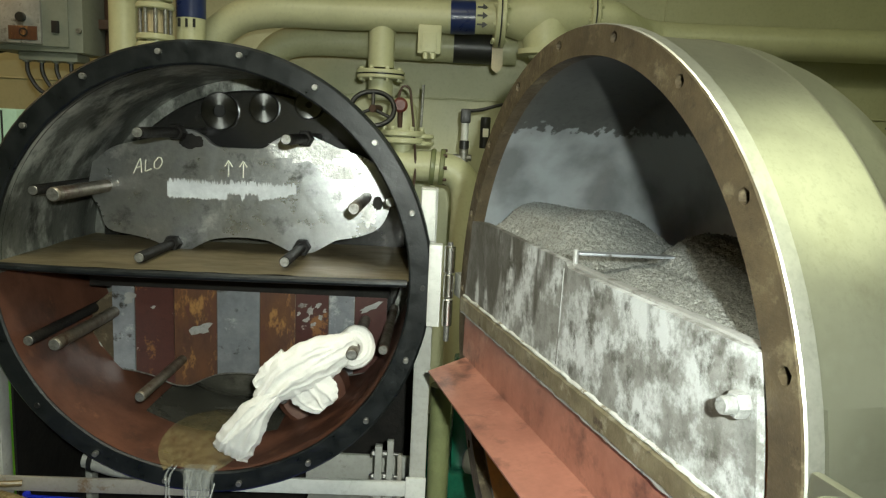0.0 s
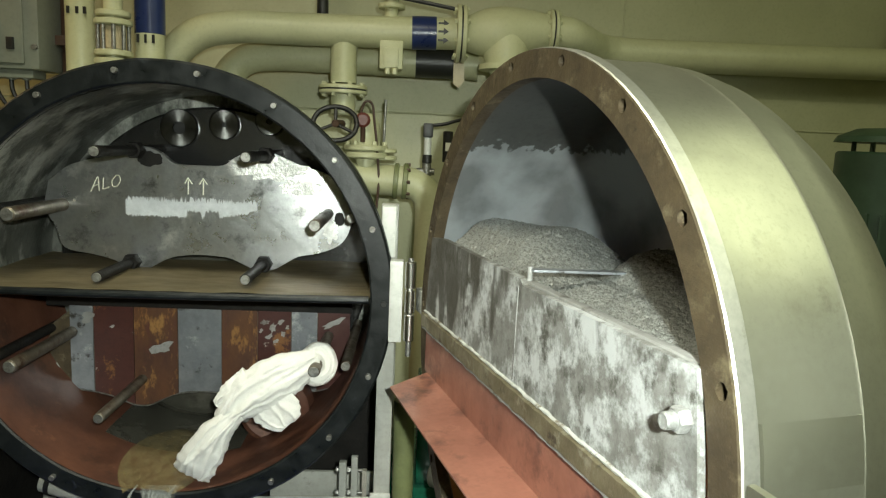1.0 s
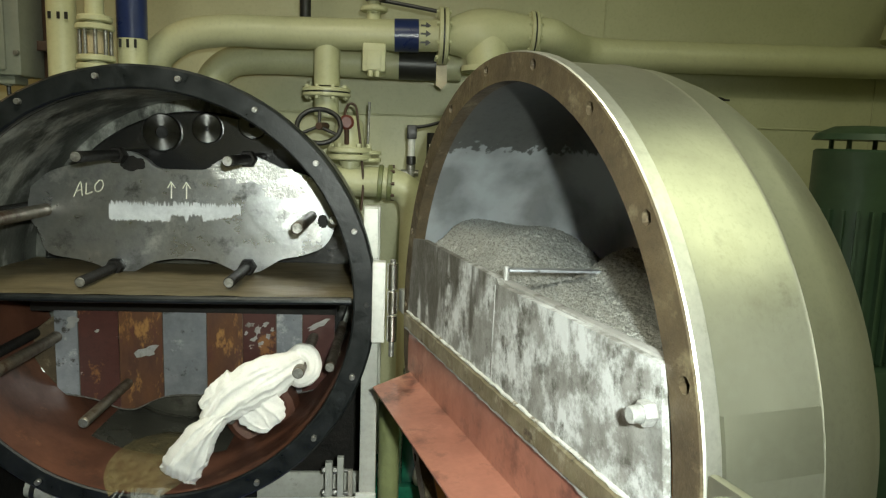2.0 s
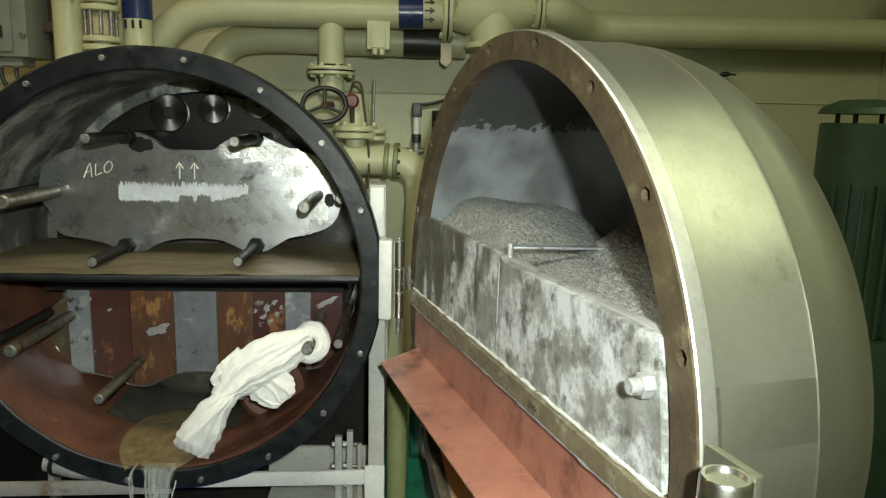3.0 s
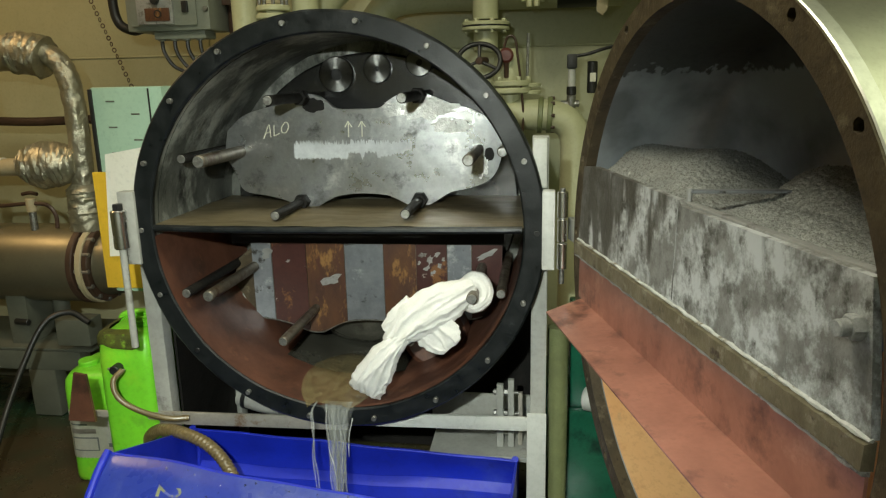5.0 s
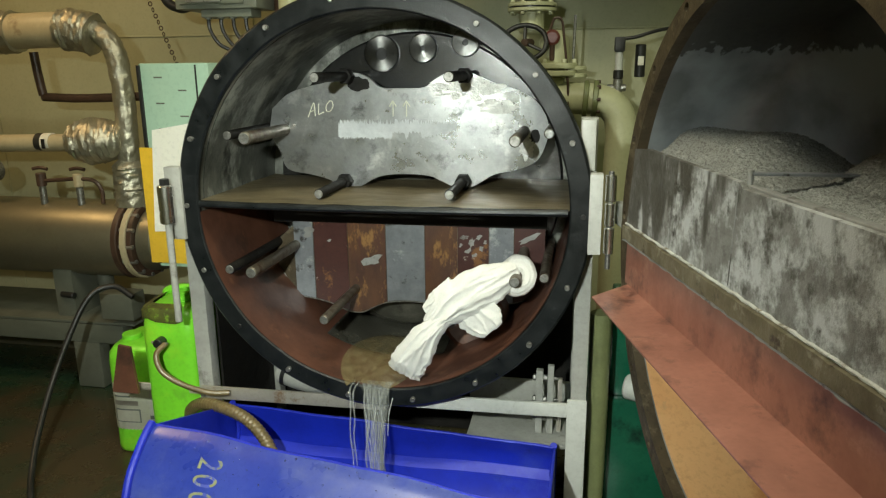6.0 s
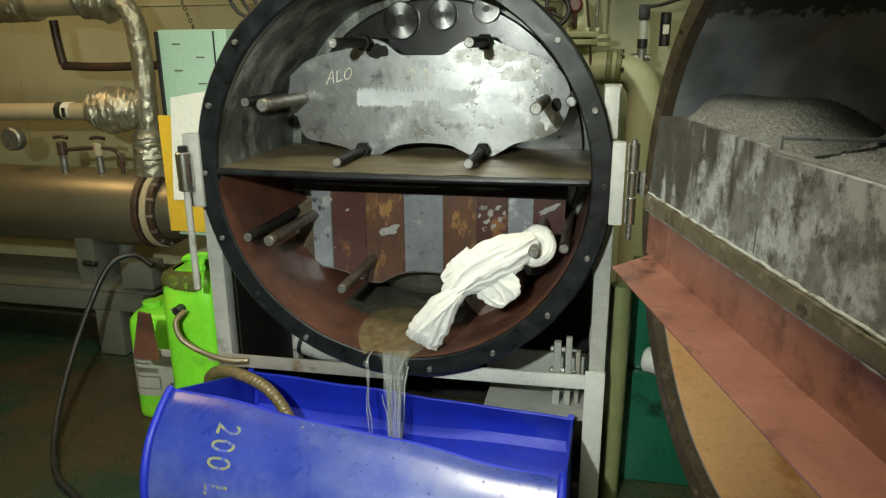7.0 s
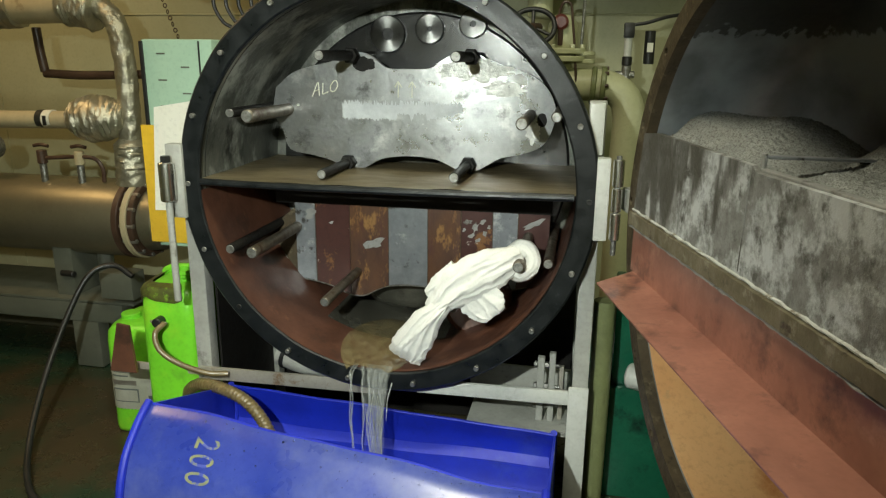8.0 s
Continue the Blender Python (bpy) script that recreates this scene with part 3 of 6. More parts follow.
def vessel():
    v = thing("evaporator_vessel", "opened round steel evaporator vessel with black gasketed flange and studs", "vessel", pose(0, 0, ZC))
    part("shell", lathe([(RIN, 0.0), (RIN, 0.47), (0.0, 0.472), (0.0, 0.49), (RIN + 0.012, 0.487), (RIN + 0.012, 0.03)], 96), SHELL_IN, v, "dull grey shell with scale, drip marks and pale reflections in its colour")
    # the lower lining, painted red oxide, lies inside the shell
    part("lower_lining", lathe([(RIN - 0.003, 0.001), (RIN - 0.003, 0.465), (RIN - 0.006, 0.465), (RIN - 0.006, 0.001)], 64, arc=(-178, -2)), REDOX, v, "worn red-oxide painted lining")
    part("flange", lathe([(RIN - 0.001, 0.012), (ROUT, 0.012), (ROUT + 0.002, 0.016), (ROUT + 0.002, 0.036), (RIN - 0.001, 0.036)], 96), RUBBER, v)
    part("gasket", crumple(lathe([(RIN - 0.004, 0.012), (RIN - 0.004, 0.002), (RIN, -0.002), (ROUT - 0.004, -0.002), (ROUT + 0.001, 0.003), (ROUT + 0.001, 0.012)], 144), 0.0012, 14), RUBBER, v, "black rubber flange gasket")
    for k in range(18):
        a = radians(80 - 20 * k)
        c = Vector((RB * math.cos(a), 0, RB * math.sin(a)))
        out = 0.0045 if k in (4, 11) else (0.005 if k in (12, 13) else 0.012)
        st = part("stud", rod(c + Vector((0, 0.05, 0)), c + Vector((0, -out, 0)), 0.0064, None, 14), BLACKP if k in (4, 11) else STUD, v)
        part("nut", hexa(c + Vector((0, 0.037, 0)), c + Vector((0, 0.05, 0)), 0.013), STUD, st)
    # dividing shelf
    z = 0.012
    bm = bmesh.new()
    rows = []
    for i in range(13):
        y = 0.004 + 0.462 * i / 12
        w = math.sqrt(RIN ** 2 - z ** 2) - 0.002
        rows.append([bm.verts.new((-w + 2 * w * k / 40, y, z + 0.004 * noise.noise(Vector((k * 0.2, y * 8, 1))))) for k in range(41)])
    for p, q in zip(rows, rows[1:]):
        for k in range(40):
            bm.faces.new((p[k], p[k + 1], q[k + 1], q[k]))
    bmesh.ops.solidify(bm, geom=list(bm.faces), thickness=0.016)
    part("shelf", bm, SHELFM, v, "brown stained horizontal dividing shelf")
    part("shelf_edge", tube([(-0.447, 0.0, z - 0.006), (-0.2, -0.001, z - 0.009), (0.2, -0.001, z - 0.007), (0.447, 0.0, z - 0.004)], 0.0085, 10), RUBBER, v, "dark sealing strip along the shelf edge")
    # end plate with three turned discs
    part("end_plate", lathe([(0, 0.452), (0.418, 0.452), (0.424, 0.458), (0.424, 0.47), (0, 0.47)], 80), ENDPLATE, v, "dark grey steel end plate")
    for x, zz, r, h in ((-0.096, 0.364, 0.051, 0.017), (0.024, 0.378, 0.041, 0.007), (0.145, 0.392, 0.039, 0.009)):
        d = part("disc", lathe([(h, 0.440), (r - 0.003, 0.440), (r, 0.443), (r, 0.452), (h, 0.452)], 40, None, pose(x, 0, zz)), DISC, v, "shiny turned steel disc with a centre hole")
        part("hole", lathe([(0, 0.447), (h, 0.447)], 20, None, pose(x, 0, zz)), BLACKP, d)
    # the upper end plate of the plate pack
    up = part("pressure_plate", warp(prism([(x, z + 0.155) for x, z in plate_outline()], 0.280, 0.300)), PLATE, v, "scalloped polished steel pressure plate with chalk marks", 40)
    for letter in ([[(0, 0), (0.4, 1.0), (0.55, 1.02), (0.75, 0.1), (0.8, 0)], [(0.12, 0.4), (0.7, 0.5)]], [[(1.05, 1.0), (1.1, 0.3), (1.15, 0.08), (1.7, 0.2)]], [[(2.2, 1.05), (1.9, 0.7), (2.0, 0.25), (2.4, 0.2), (2.65, 0.6), (2.5, 1.0), (2.2, 1.08)]]):
        bm = None
        for line in letter:
            bm = stroke([(-0.262 + 0.0262 * a + 0.004 * b, 0.198 + 0.031 * b + 0.004 * a) for a, b in line], 0.279, 0.0015, bm)
        part("chalk_letter", bm, CHALK, up)
    for x in (-0.024, 0.013):
        bm = stroke([(x, 0.2), (x + 0.001, 0.24)], 0.279, 0.0018)
        stroke([(x - 0.009, 0.226), (x, 0.241)], 0.279, 0.0018, bm)
        part("chalk_arrow", stroke([(x + 0.01, 0.226), (x, 0.241)], 0.279, 0.0018, bm), CHALK, up)
    bm = bmesh.new()
    rnd = random.Random(4)
    last = None
    for k in range(140):
        x = -0.178 + 0.325 * k / 139
        top = 0.178 + rnd.random() * 0.016
        low = 0.146 - rnd.random() * 0.008 + (0.016 if abs(x + 0.01) < 0.018 or abs(x - 0.035) < 0.018 else 0) + max(0, x - 0.05) * 0.22
        pair = (bm.verts.new((x, 0.2788, low)), bm.verts.new((x, 0.2788, max(top, low + 0.003))))
        if last:
            bm.faces.new((last[0], pair[0], pair[1], last[1]))
        last = pair
    part("paint_smear", bm, SMEAR, up, "pale brushed paint smear")
    rnd = random.Random(12)
    for cx, cz, w, h in ((0.175, 0.272, 0.10, 0.028), (0.255, 0.225, 0.055, 0.02), (0.33, 0.12, 0.02, 0.03)):
        ring = []
        for k in range(36):
            a = 2 * math.pi * k / 36
            f = 0.75 + 0.45 * rnd.random()
            ring.append((cx + w * f * math.cos(a), cz + h * f * math.sin(a)))
        part("scraped_patch", warp(prism(ring, 0.2784, 0.2804)), SCRAPED, up, "bright scraped patch on the plate")
    for cx, cz, w, h in ((-0.118, 0.284, 0.034, 0.020), (0.200, 0.280, 0.030, 0.022), (0.352, 0.150, 0.014, 0.020)):
        ring = []
        for k in range(30):
            a = 2 * math.pi * k / 30
            f = 0.85 + 0.25 * noise.noise(Vector((math.cos(a) * 1.5, math.sin(a) * 1.5, cx * 50))) + 0.12 * rnd.random()
            ring.append((cx + w * f * math.cos(a), cz + h * f * math.sin(a)))
        part("oil_mark", warp(prism(ring, 0.2786, 0.2802)), BLACK_AND_SHADE, up, "black oily mark round a nut")
    # lower end plate with painted strips
    low = part("lower_plate", prism([(x * 1.04, z - 0.215) for x, z in plate_outline()], 0.300, 0.318), RUSTFACE, v, "lower plate with worn red and grey painted strips", 40)
    strips = [(-0.332, -0.275, GREYSTRIP), (-0.272, -0.172, REDPANEL), (-0.170, -0.060, ORANGEPANEL), (-0.058, 0.052, GREYSTRIP), (0.054, 0.145, ORANGEPANEL), (0.147, 0.232, REDPANEL), (0.234, 0.30, GREYSTRIP), (0.302, 0.385, REDPANEL)]
    outline = [(x * 1.04, z - 0.215) for x, z in plate_outline()]
    for x0, x1, mm in strips:
        xs = [x0 + (x1 - x0) * k / 6 for k in range(7)]
        lows = [(x, min((p for p in outline if p[1] < -0.215), key=lambda p: abs(p[0] - x))[1] + 0.004) for x in xs]
        bm = prism(lows + [(x1, -0.098), (x0, -0.098)], 0.2955, 0.2995)
        part("painted_strip", bm, mm, low)
    edge = sorted((p for p in outline if p[1] < -0.245), key=lambda p: p[0])
    part("bare_edge", tube([(x, 0.297, z + 0.001) for x, z in edge], 0.0019, 6, None, 2), STUD, low, "bright bare lower edge")
    # peeled flecks and smears on the strips
    rnd = random.Random(21)
    for cx, cz, w, h in ((-0.10, -0.205, 0.032, 0.016), (0.165, -0.128, 0.012, 0.007), (0.185, -0.142, 0.010, 0.012), (0.205, -0.126, 0.008, 0.006), (0.176, -0.165, 0.009, 0.007), (0.212, -0.158, 0.006, 0.009), (0.194, -0.178, 0.007, 0.005), (0.222, -0.14, 0.005, 0.006), (0.155, -0.15, 0.005, 0.005), (-0.225, -0.15, 0.006, 0.004), (0.34, -0.125, 0.03, 0.01), (-0.285, -0.125, 0.018, 0.016)):
        ring = []
        for k in range(14):
            a = 2 * math.pi * k / 14
            f = 0.55 + 0.75 * rnd.random()
            ring.append((cx + w * f * math.cos(a), cz + h * f * math.sin(a) + 0.35 * w * f * math.cos(a)))
        part("paint_fleck", prism(ring, 0.2942, 0.2954), TRIM, low, "whitish peeled fleck")
    part("bare_patch", crumple(lathe([(RIN - 0.0072, 0.20), (RIN - 0.0075, 0.27), (RIN - 0.0075, 0.46)], 64, arc=(-118, -74)), 0.0014, 12), WETGREY, v, "wet bare grey patch of the lining")
    # Near-black strip that paints in the shade below the shelf.
    part("shelf_bracket", block(-0.39, 0.39, 0.296, 0.302, -0.1, -0.02, 0.001), BLACK_AND_SHADE, v)
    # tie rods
    for x, zz, y, r, mm in ((-0.145, 0.305, 0.03, 0.0125, BLACK_AND_SHADE), (0.17, 0.305, 0.045, 0.0125, BLACK_AND_SHADE), (-0.332, 0.163, 0.032, 0.016, ROD), (0.323, 0.163, 0.03, 0.014, ROD), (-0.16, 0.026, 0.06, 0.0125, BLACK_AND_SHADE),
                            (0.167, 0.032, 0.058, 0.0125, BLACK_AND_SHADE), (-0.382, -0.16, 0.0, 0.0125, BLACK_AND_SHADE), (-0.328, -0.168, 0.005, 0.0145, ROD), (-0.151, -0.29, 0.027, 0.0125, ROD), (0.330, -0.160, 0.004, 0.0135, ROD),
                            (0.395, -0.165, 0.065, 0.0125, ROD), (0.171, -0.285, 0.04, 0.0125, ROD), (-0.385, 0.168, 0.05, 0.012, BLACK_AND_SHADE), (0.397, 0.172, 0.14, 0.013, ROD)):
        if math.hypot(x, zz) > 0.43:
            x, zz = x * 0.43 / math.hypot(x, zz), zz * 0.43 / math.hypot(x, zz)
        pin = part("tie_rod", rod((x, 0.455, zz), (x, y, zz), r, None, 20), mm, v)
        part("rod_end", rod((x, y + 0.002, zz), (x, y - 0.0025, zz), r * 0.86, None, 18), STUD, pin, "bright cut rod end")
        if zz > 0.2 or abs(zz) < 0.05:
            part("nut", hexa((x, 0.279, zz), (x, 0.245, zz), r * 1.75), BLACK_AND_SHADE, pin)
    # boss and dark tube below
    part("inlet_boss", lathe([(0.03, 0.40), (0.075, 0.39), (0.09, 0.40), (0.095, 0.455), (0.0, 0.46)], 36, None, pose(0.2, -0.16, -0.345)), REDOX, v)
    part("deflector", crumple(lathe([(0.0, 0.36), (0.12, 0.365), (0.2, 0.385), (0.235, 0.42), (0.24, 0.455)], 48, None, pose(-0.05, 0, -0.2)), 0.002, 9), WETGREY, v, "dull grey deflector behind the lower plate")
    # hinge lugs
    hg = part("hinge_plate", block(0.492, 0.521, -0.004, 0.03, -0.085, 0.097, 0.003), WHITEPAINT, v)
    for z0, z1, r in ((-0.08, -0.02, 0.0115), (-0.017, 0.035, 0.0115), (0.038, 0.097, 0.0125)):
        part("hinge_barrel", rod((0.537, -0.005, z0), (0.537, -0.005, z1), r), BRIGHT, hg)
    part("hinge_pin", rod((0.537, -0.005, -0.115), (0.537, -0.005, 0.105), 0.006), STUD, hg)
    lug = part("clamp_lug", block(-0.53, -0.487, -0.01, 0.02, -0.085, 0.096, 0.003), GREYPAINT, v)
    # swing bolt
    part("swing_bolt", rod((-0.518, -0.03, -0.295), (-0.518, -0.03, 0.04), 0.0085), GREYPAINT, v)
    grip = part("swing_bolt_nut", rod((-0.518, -0.03, -0.04), (-0.518, -0.03, 0.055), 0.0185, None, 28), BRIGHT, v, "turned steel sleeve nut")
    part("cap", hexa((-0.518, -0.03, 0.053), (-0.518, -0.03, 0.07), 0.013), BLACKP, grip)
    return v


def cover():
    c = thing("vessel_cover", "hinged half-drum stainless steel vessel cover swung open", "cover", COVER_AT)
    part("flange", holed_flange(RIN, 0.4945, RB, 0.0, 0.022, 0.0085), RUSTFACE, c, "rusty brown flange face with bolt holes")
    part("flange_rim", lathe([(0.495, 0.003), (0.4965, 0.005), (0.4965, 0.022), (0.4945, 0.024), (0.47, 0.0245)], 96), RIM, c, "bright ground flange edge")
    part("shell", lathe([(0.486, 0.0245), (0.486, 0.15), (0.4875, 0.153), (0.486, 0.157), (0.484, 0.19), (0.475, 0.225), (0.455, 0.262), (0.42, 0.295), (0.33, 0.325), (0.2, 0.345), (0, 0.355)], 128), STAINLESS, c, "brushed stainless steel shell with weld seam")
    part("inner_shell", lathe([(RIN + 0.001, 0.0222), (RIN, 0.06), (RIN, 0.245), (0.446, 0.265), (0.415, 0.285), (0.33, 0.314), (0.2, 0.333), (0, 0.343)], 96), COVER_IN, c, "grey scaled inside of the cover")
    # front panel, ledge and drip sheet
    bm = bmesh.new()
    prism([(-0.449, 0.004), (0.449, 0.004), (0.426, 0.160), (0.03, 0.158), (0.02, 0.166), (-0.35, 0.172), (-0.422, 0.165)], -0.004, 0.006, 0, bm)
    pnl = part("front_panel", bm, LIMED, c, "grey panel blotched with white limescale")
    part("panel_lip", block(-0.41, 0.415, 0.006, 0.020, 0.158, 0.1625, 0.002), TRIM, pnl)
    part("clip", rod((0.019, 0.012, 0.160), (0.019, 0.012, 0.184), 0.0042), TRIM, pnl, "small steel pin")
    part("seam", tube([(0.014, -0.0045, 0.01), (0.016, -0.0045, 0.08), (0.018, -0.0045, 0.155)], 0.0009, 8), TRIM, pnl)
    b = part("bolt", rod((0.417, 0.0, 0.108), (0.417, -0.03, 0.108), 0.009), LIMENUT, pnl)
    part("nut", hexa((0.417, -0.004, 0.108), (0.417, -0.018, 0.108), 0.0135), LIMENUT, b)
    def band(z0, z1, y, thick, seed):
        """A long uneven strip across the cover, between two heights."""
        bm = bmesh.new()
        rows = []
        for k in range(121):
            x = -0.45 + 0.9 * k / 120
            j = [0.0022 * noise.noise(Vector((x * 34, q * 5.0, seed))) + 0.0012 * noise.noise(Vector((x * 110, q * 5.0, seed))) for q in range(4)]
            rows.append([bm.verts.new(v) for v in ((x, y + thick, z1 + j[0]), (x, y + j[1], z1 - 0.002 + j[0]), (x, y + j[2], z0 + 0.002 + j[3]), (x, y + thick, z0 + j[3]))])
        for p, q in zip(rows, rows[1:]):
            for k in range(4):
                bm.faces.new((p[k], p[(k + 1) % 4], q[(k + 1) % 4], q[k]))
        bm.faces.new(rows[0])
        bm.faces.new(rows[-1])
        return bm
    part("ledge", band(-0.029, 0.002, -0.012, 0.014, 1.0), LEDGE, c, "corroded ledge with old sealant")
    part("ledge_bead", band(0.001, 0.007, -0.008, 0.006, 4.0), CRUST, c, "crumbling white sealant bead")
    part("ledge_bead", band(-0.034, -0.028, -0.011, 0.010, 8.0), TRIM, c, "crumbling grey sealant bead")
    sheet = part("drip_sheet", block(-0.445, 0.445, -0.002, 0.002, -0.125, -0.024, 0), SALMON, c, "salmon primed drip sheet folded outwards")
    part("flap", prism([(0, 0), (1, 0), (1, 1), (0, 1)], 0, 1), SALMON, sheet)
    fl = sheet.children[0].data
    for vtx, co in zip(fl.vertices, [(-0.43, 0.0, -0.125), (0.43, 0.0, -0.125), (0.395, -0.095, -0.132), (-0.375, -0.095, -0.132), (-0.43, 0.0, -0.128), (0.43, 0.0, -0.128), (0.395, -0.095, -0.135), (-0.375, -0.095, -0.135)]):
        vtx.co = co
    part("lower_inside", lathe([(RIN - 0.004, 0.023), (RIN - 0.004, 0.244), (0.442, 0.262), (0.41, 0.28), (0.33, 0.308), (0.1, 0.33)], 64, arc=(-172, -8)), ORANGE_IN, c, "orange streaked lower inside of the cover")
    # closing lug and sleeve on the free side
    lg = part("clamp_lug", block(0.4935, 0.560, 0.004, 0.014, -0.12, 0.079, 0.003), STAINLESS, c)
    part("reinforcing_pad", lathe([(0.487, 0.03), (0.4915, 0.031), (0.4915, 0.146), (0.487, 0.147)], 16, arc=(7.0, 14.5)), STAINLESS, c, "welded stainless reinforcing pad")
    part("clamp_sleeve", lathe([(0.009, -0.033), (0.020, -0.033), (0.022, -0.030), (0.022, 0.030), (0.020, 0.033), (0.017, 0.033), (0.017, 0.030), (0.0, 0.030)], 32, None, pose(0.550, -0.018, 0.046, 90)), BRIGHT, lg, "polished steel clamp sleeve")
    part("clamp_rod", rod((0.550, -0.018, -0.2), (0.550, -0.018, 0.018), 0.009), STUD, lg)
    part("hinge_arm", block(-0.545, -0.495, 0.0, 0.03, -0.017, 0.035, 0.004), GREYPAINT, c)
    return c


def wire_pads():
    m = COVER_AT
    for name, u0, u1, lift, seed in (("wire_pad", -0.41, -0.020, 0.065, 1), ("wire_pad", -0.015, 0.405, 0.018, 5)):
        t = thing(name, "grey knitted wire demister pad lying behind the cover panel", "demister pad", m, "demister pads")
        bm = bmesh.new()
        nu, nv = int((u1 - u0) / 0.0028), 96
        grid = []
        for i in range(nu + 1):
            u = u0 + (u1 - u0) * i / nu
            far = min(0.255, 0.06 + 0.205 * math.sqrt(max(0, 1 - (u / 0.44) ** 2)))
            col = []
            for k in range(nv + 1):
                n = 0.012 + (far - 0.012) * k / nv
                edge = min(1, (i / nu) * 9, (1 - i / nu) * (2.2 if seed == 1 else 9), (k / nv) * 3)
                z = 0.145 + lift * math.sin(math.pi * min(1, k / nv) * 0.75) * edge + 0.012 * edge * noise.noise(Vector((u * 7, n * 9, seed))) + (0.05 * max(0, min(1, (k / nv - 0.5) * 3)) * max(0.2, 1 - max(0, u) * 1.6) if seed == 5 else 0)
                z += 0.0021 * math.sin(u * 900 + 2 * noise.noise(Vector((u * 20, n * 20, 0)))) * math.sin(n * 900 + math.sin(u * 60)) + 0.0035 * noise.noise(Vector((u * 170, n * 170, seed)))
                r = math.hypot(u, z)
                col.append(bm.verts.new((u, n, z)))
            grid.append(col)
        for p, q in zip(grid, grid[1:]):
            for k in range(nv):
                bm.faces.new((p[k], q[k], q[k + 1], p[k + 1]))
        part("knit", bm, MESHPAD, t, "", 180)
        part("pad_frame", block(u0, u1, 0.01, 0.014, 0.10, 0.142, 0), MESHPAD, t)
    st = thing("steel_strap", "flat pale steel strap lying on the wire pad", "strap", m)
    part("strap", block(-0.008, 0.010, 0.01, 0.19, 0.177, 0.181, 0.001, None, pose(0.02, 0, 0, -1, 0, -8)), GREYSTRIP, st)


def frame_stand():
    f = thing("vessel_stand", "painted steel angle stand carrying the vessel", "stand")
    part("post", block(0.468, 0.506, 0.05, 0.09, 0.0, 1.085, 0.003), GREYPAINT, f)
    part("post", block(-0.535, -0.492, 0.06, 0.10, 0.0, 0.83, 0.003), GREYPAINT, f)
    part("rail", block(-0.52, 0.0, 0.05, 0.058, 0.330, 0.366, 0.002, None, pose(0, 0, 0, 0, -0.8, 0)), ALUGREY, f, "bare metal front rail")
    part("rail", block(0.0, 0.475, 0.046, 0.056, 0.352, 0.388, 0.002, None, pose(0, 0, -0.005, 0, -0.8, 0)), WHITEPAINT, f, "white painted front rail")
    part("corner_plate", block(0.460, 0.508, 0.038, 0.047, 0.0, 0.405, 0.003), WHITEPAINT, f)
    part("bracket_bar", block(-0.80, -0.53, 0.06, 0.067, 0.328, 0.348, 0.002), ALUGREY, f)
    part("bolt", hexa((-0.515, 0.05, 0.342), (-0.515, 0.04, 0.342), 0.011), STUD, f)
    part("top_plate", block(0.470, 0.502, 0.03, 0.05, 0.97, 1.082, 0.003), WHITEPAINT, f)
    part("rear_post", block(0.465, 0.505, 0.42, 0.46, 0.0, 0.8, 0.003), GREYPAINT, f)
    part("rear_post", block(-0.505, -0.465, 0.42, 0.46, 0.0, 0.8, 0.003), GREYPAINT, f)
    # Near-black sheets added to paint the cavity under the vessel as shaded.
    part("side_sheet", block(-0.488, -0.482, 0.10, 0.50, 0.05, 0.60, 0), BLACK_AND_SHADE, f, "near-black side sheet, added to darken the cavity under the vessel")
    part("back_sheet", block(-0.49, 0.49, 0.50, 0.505, 0.05, 0.9, 0), BLACK_AND_SHADE, f, "near-black sheet added behind the stand for the shade of the cavity")
    return f


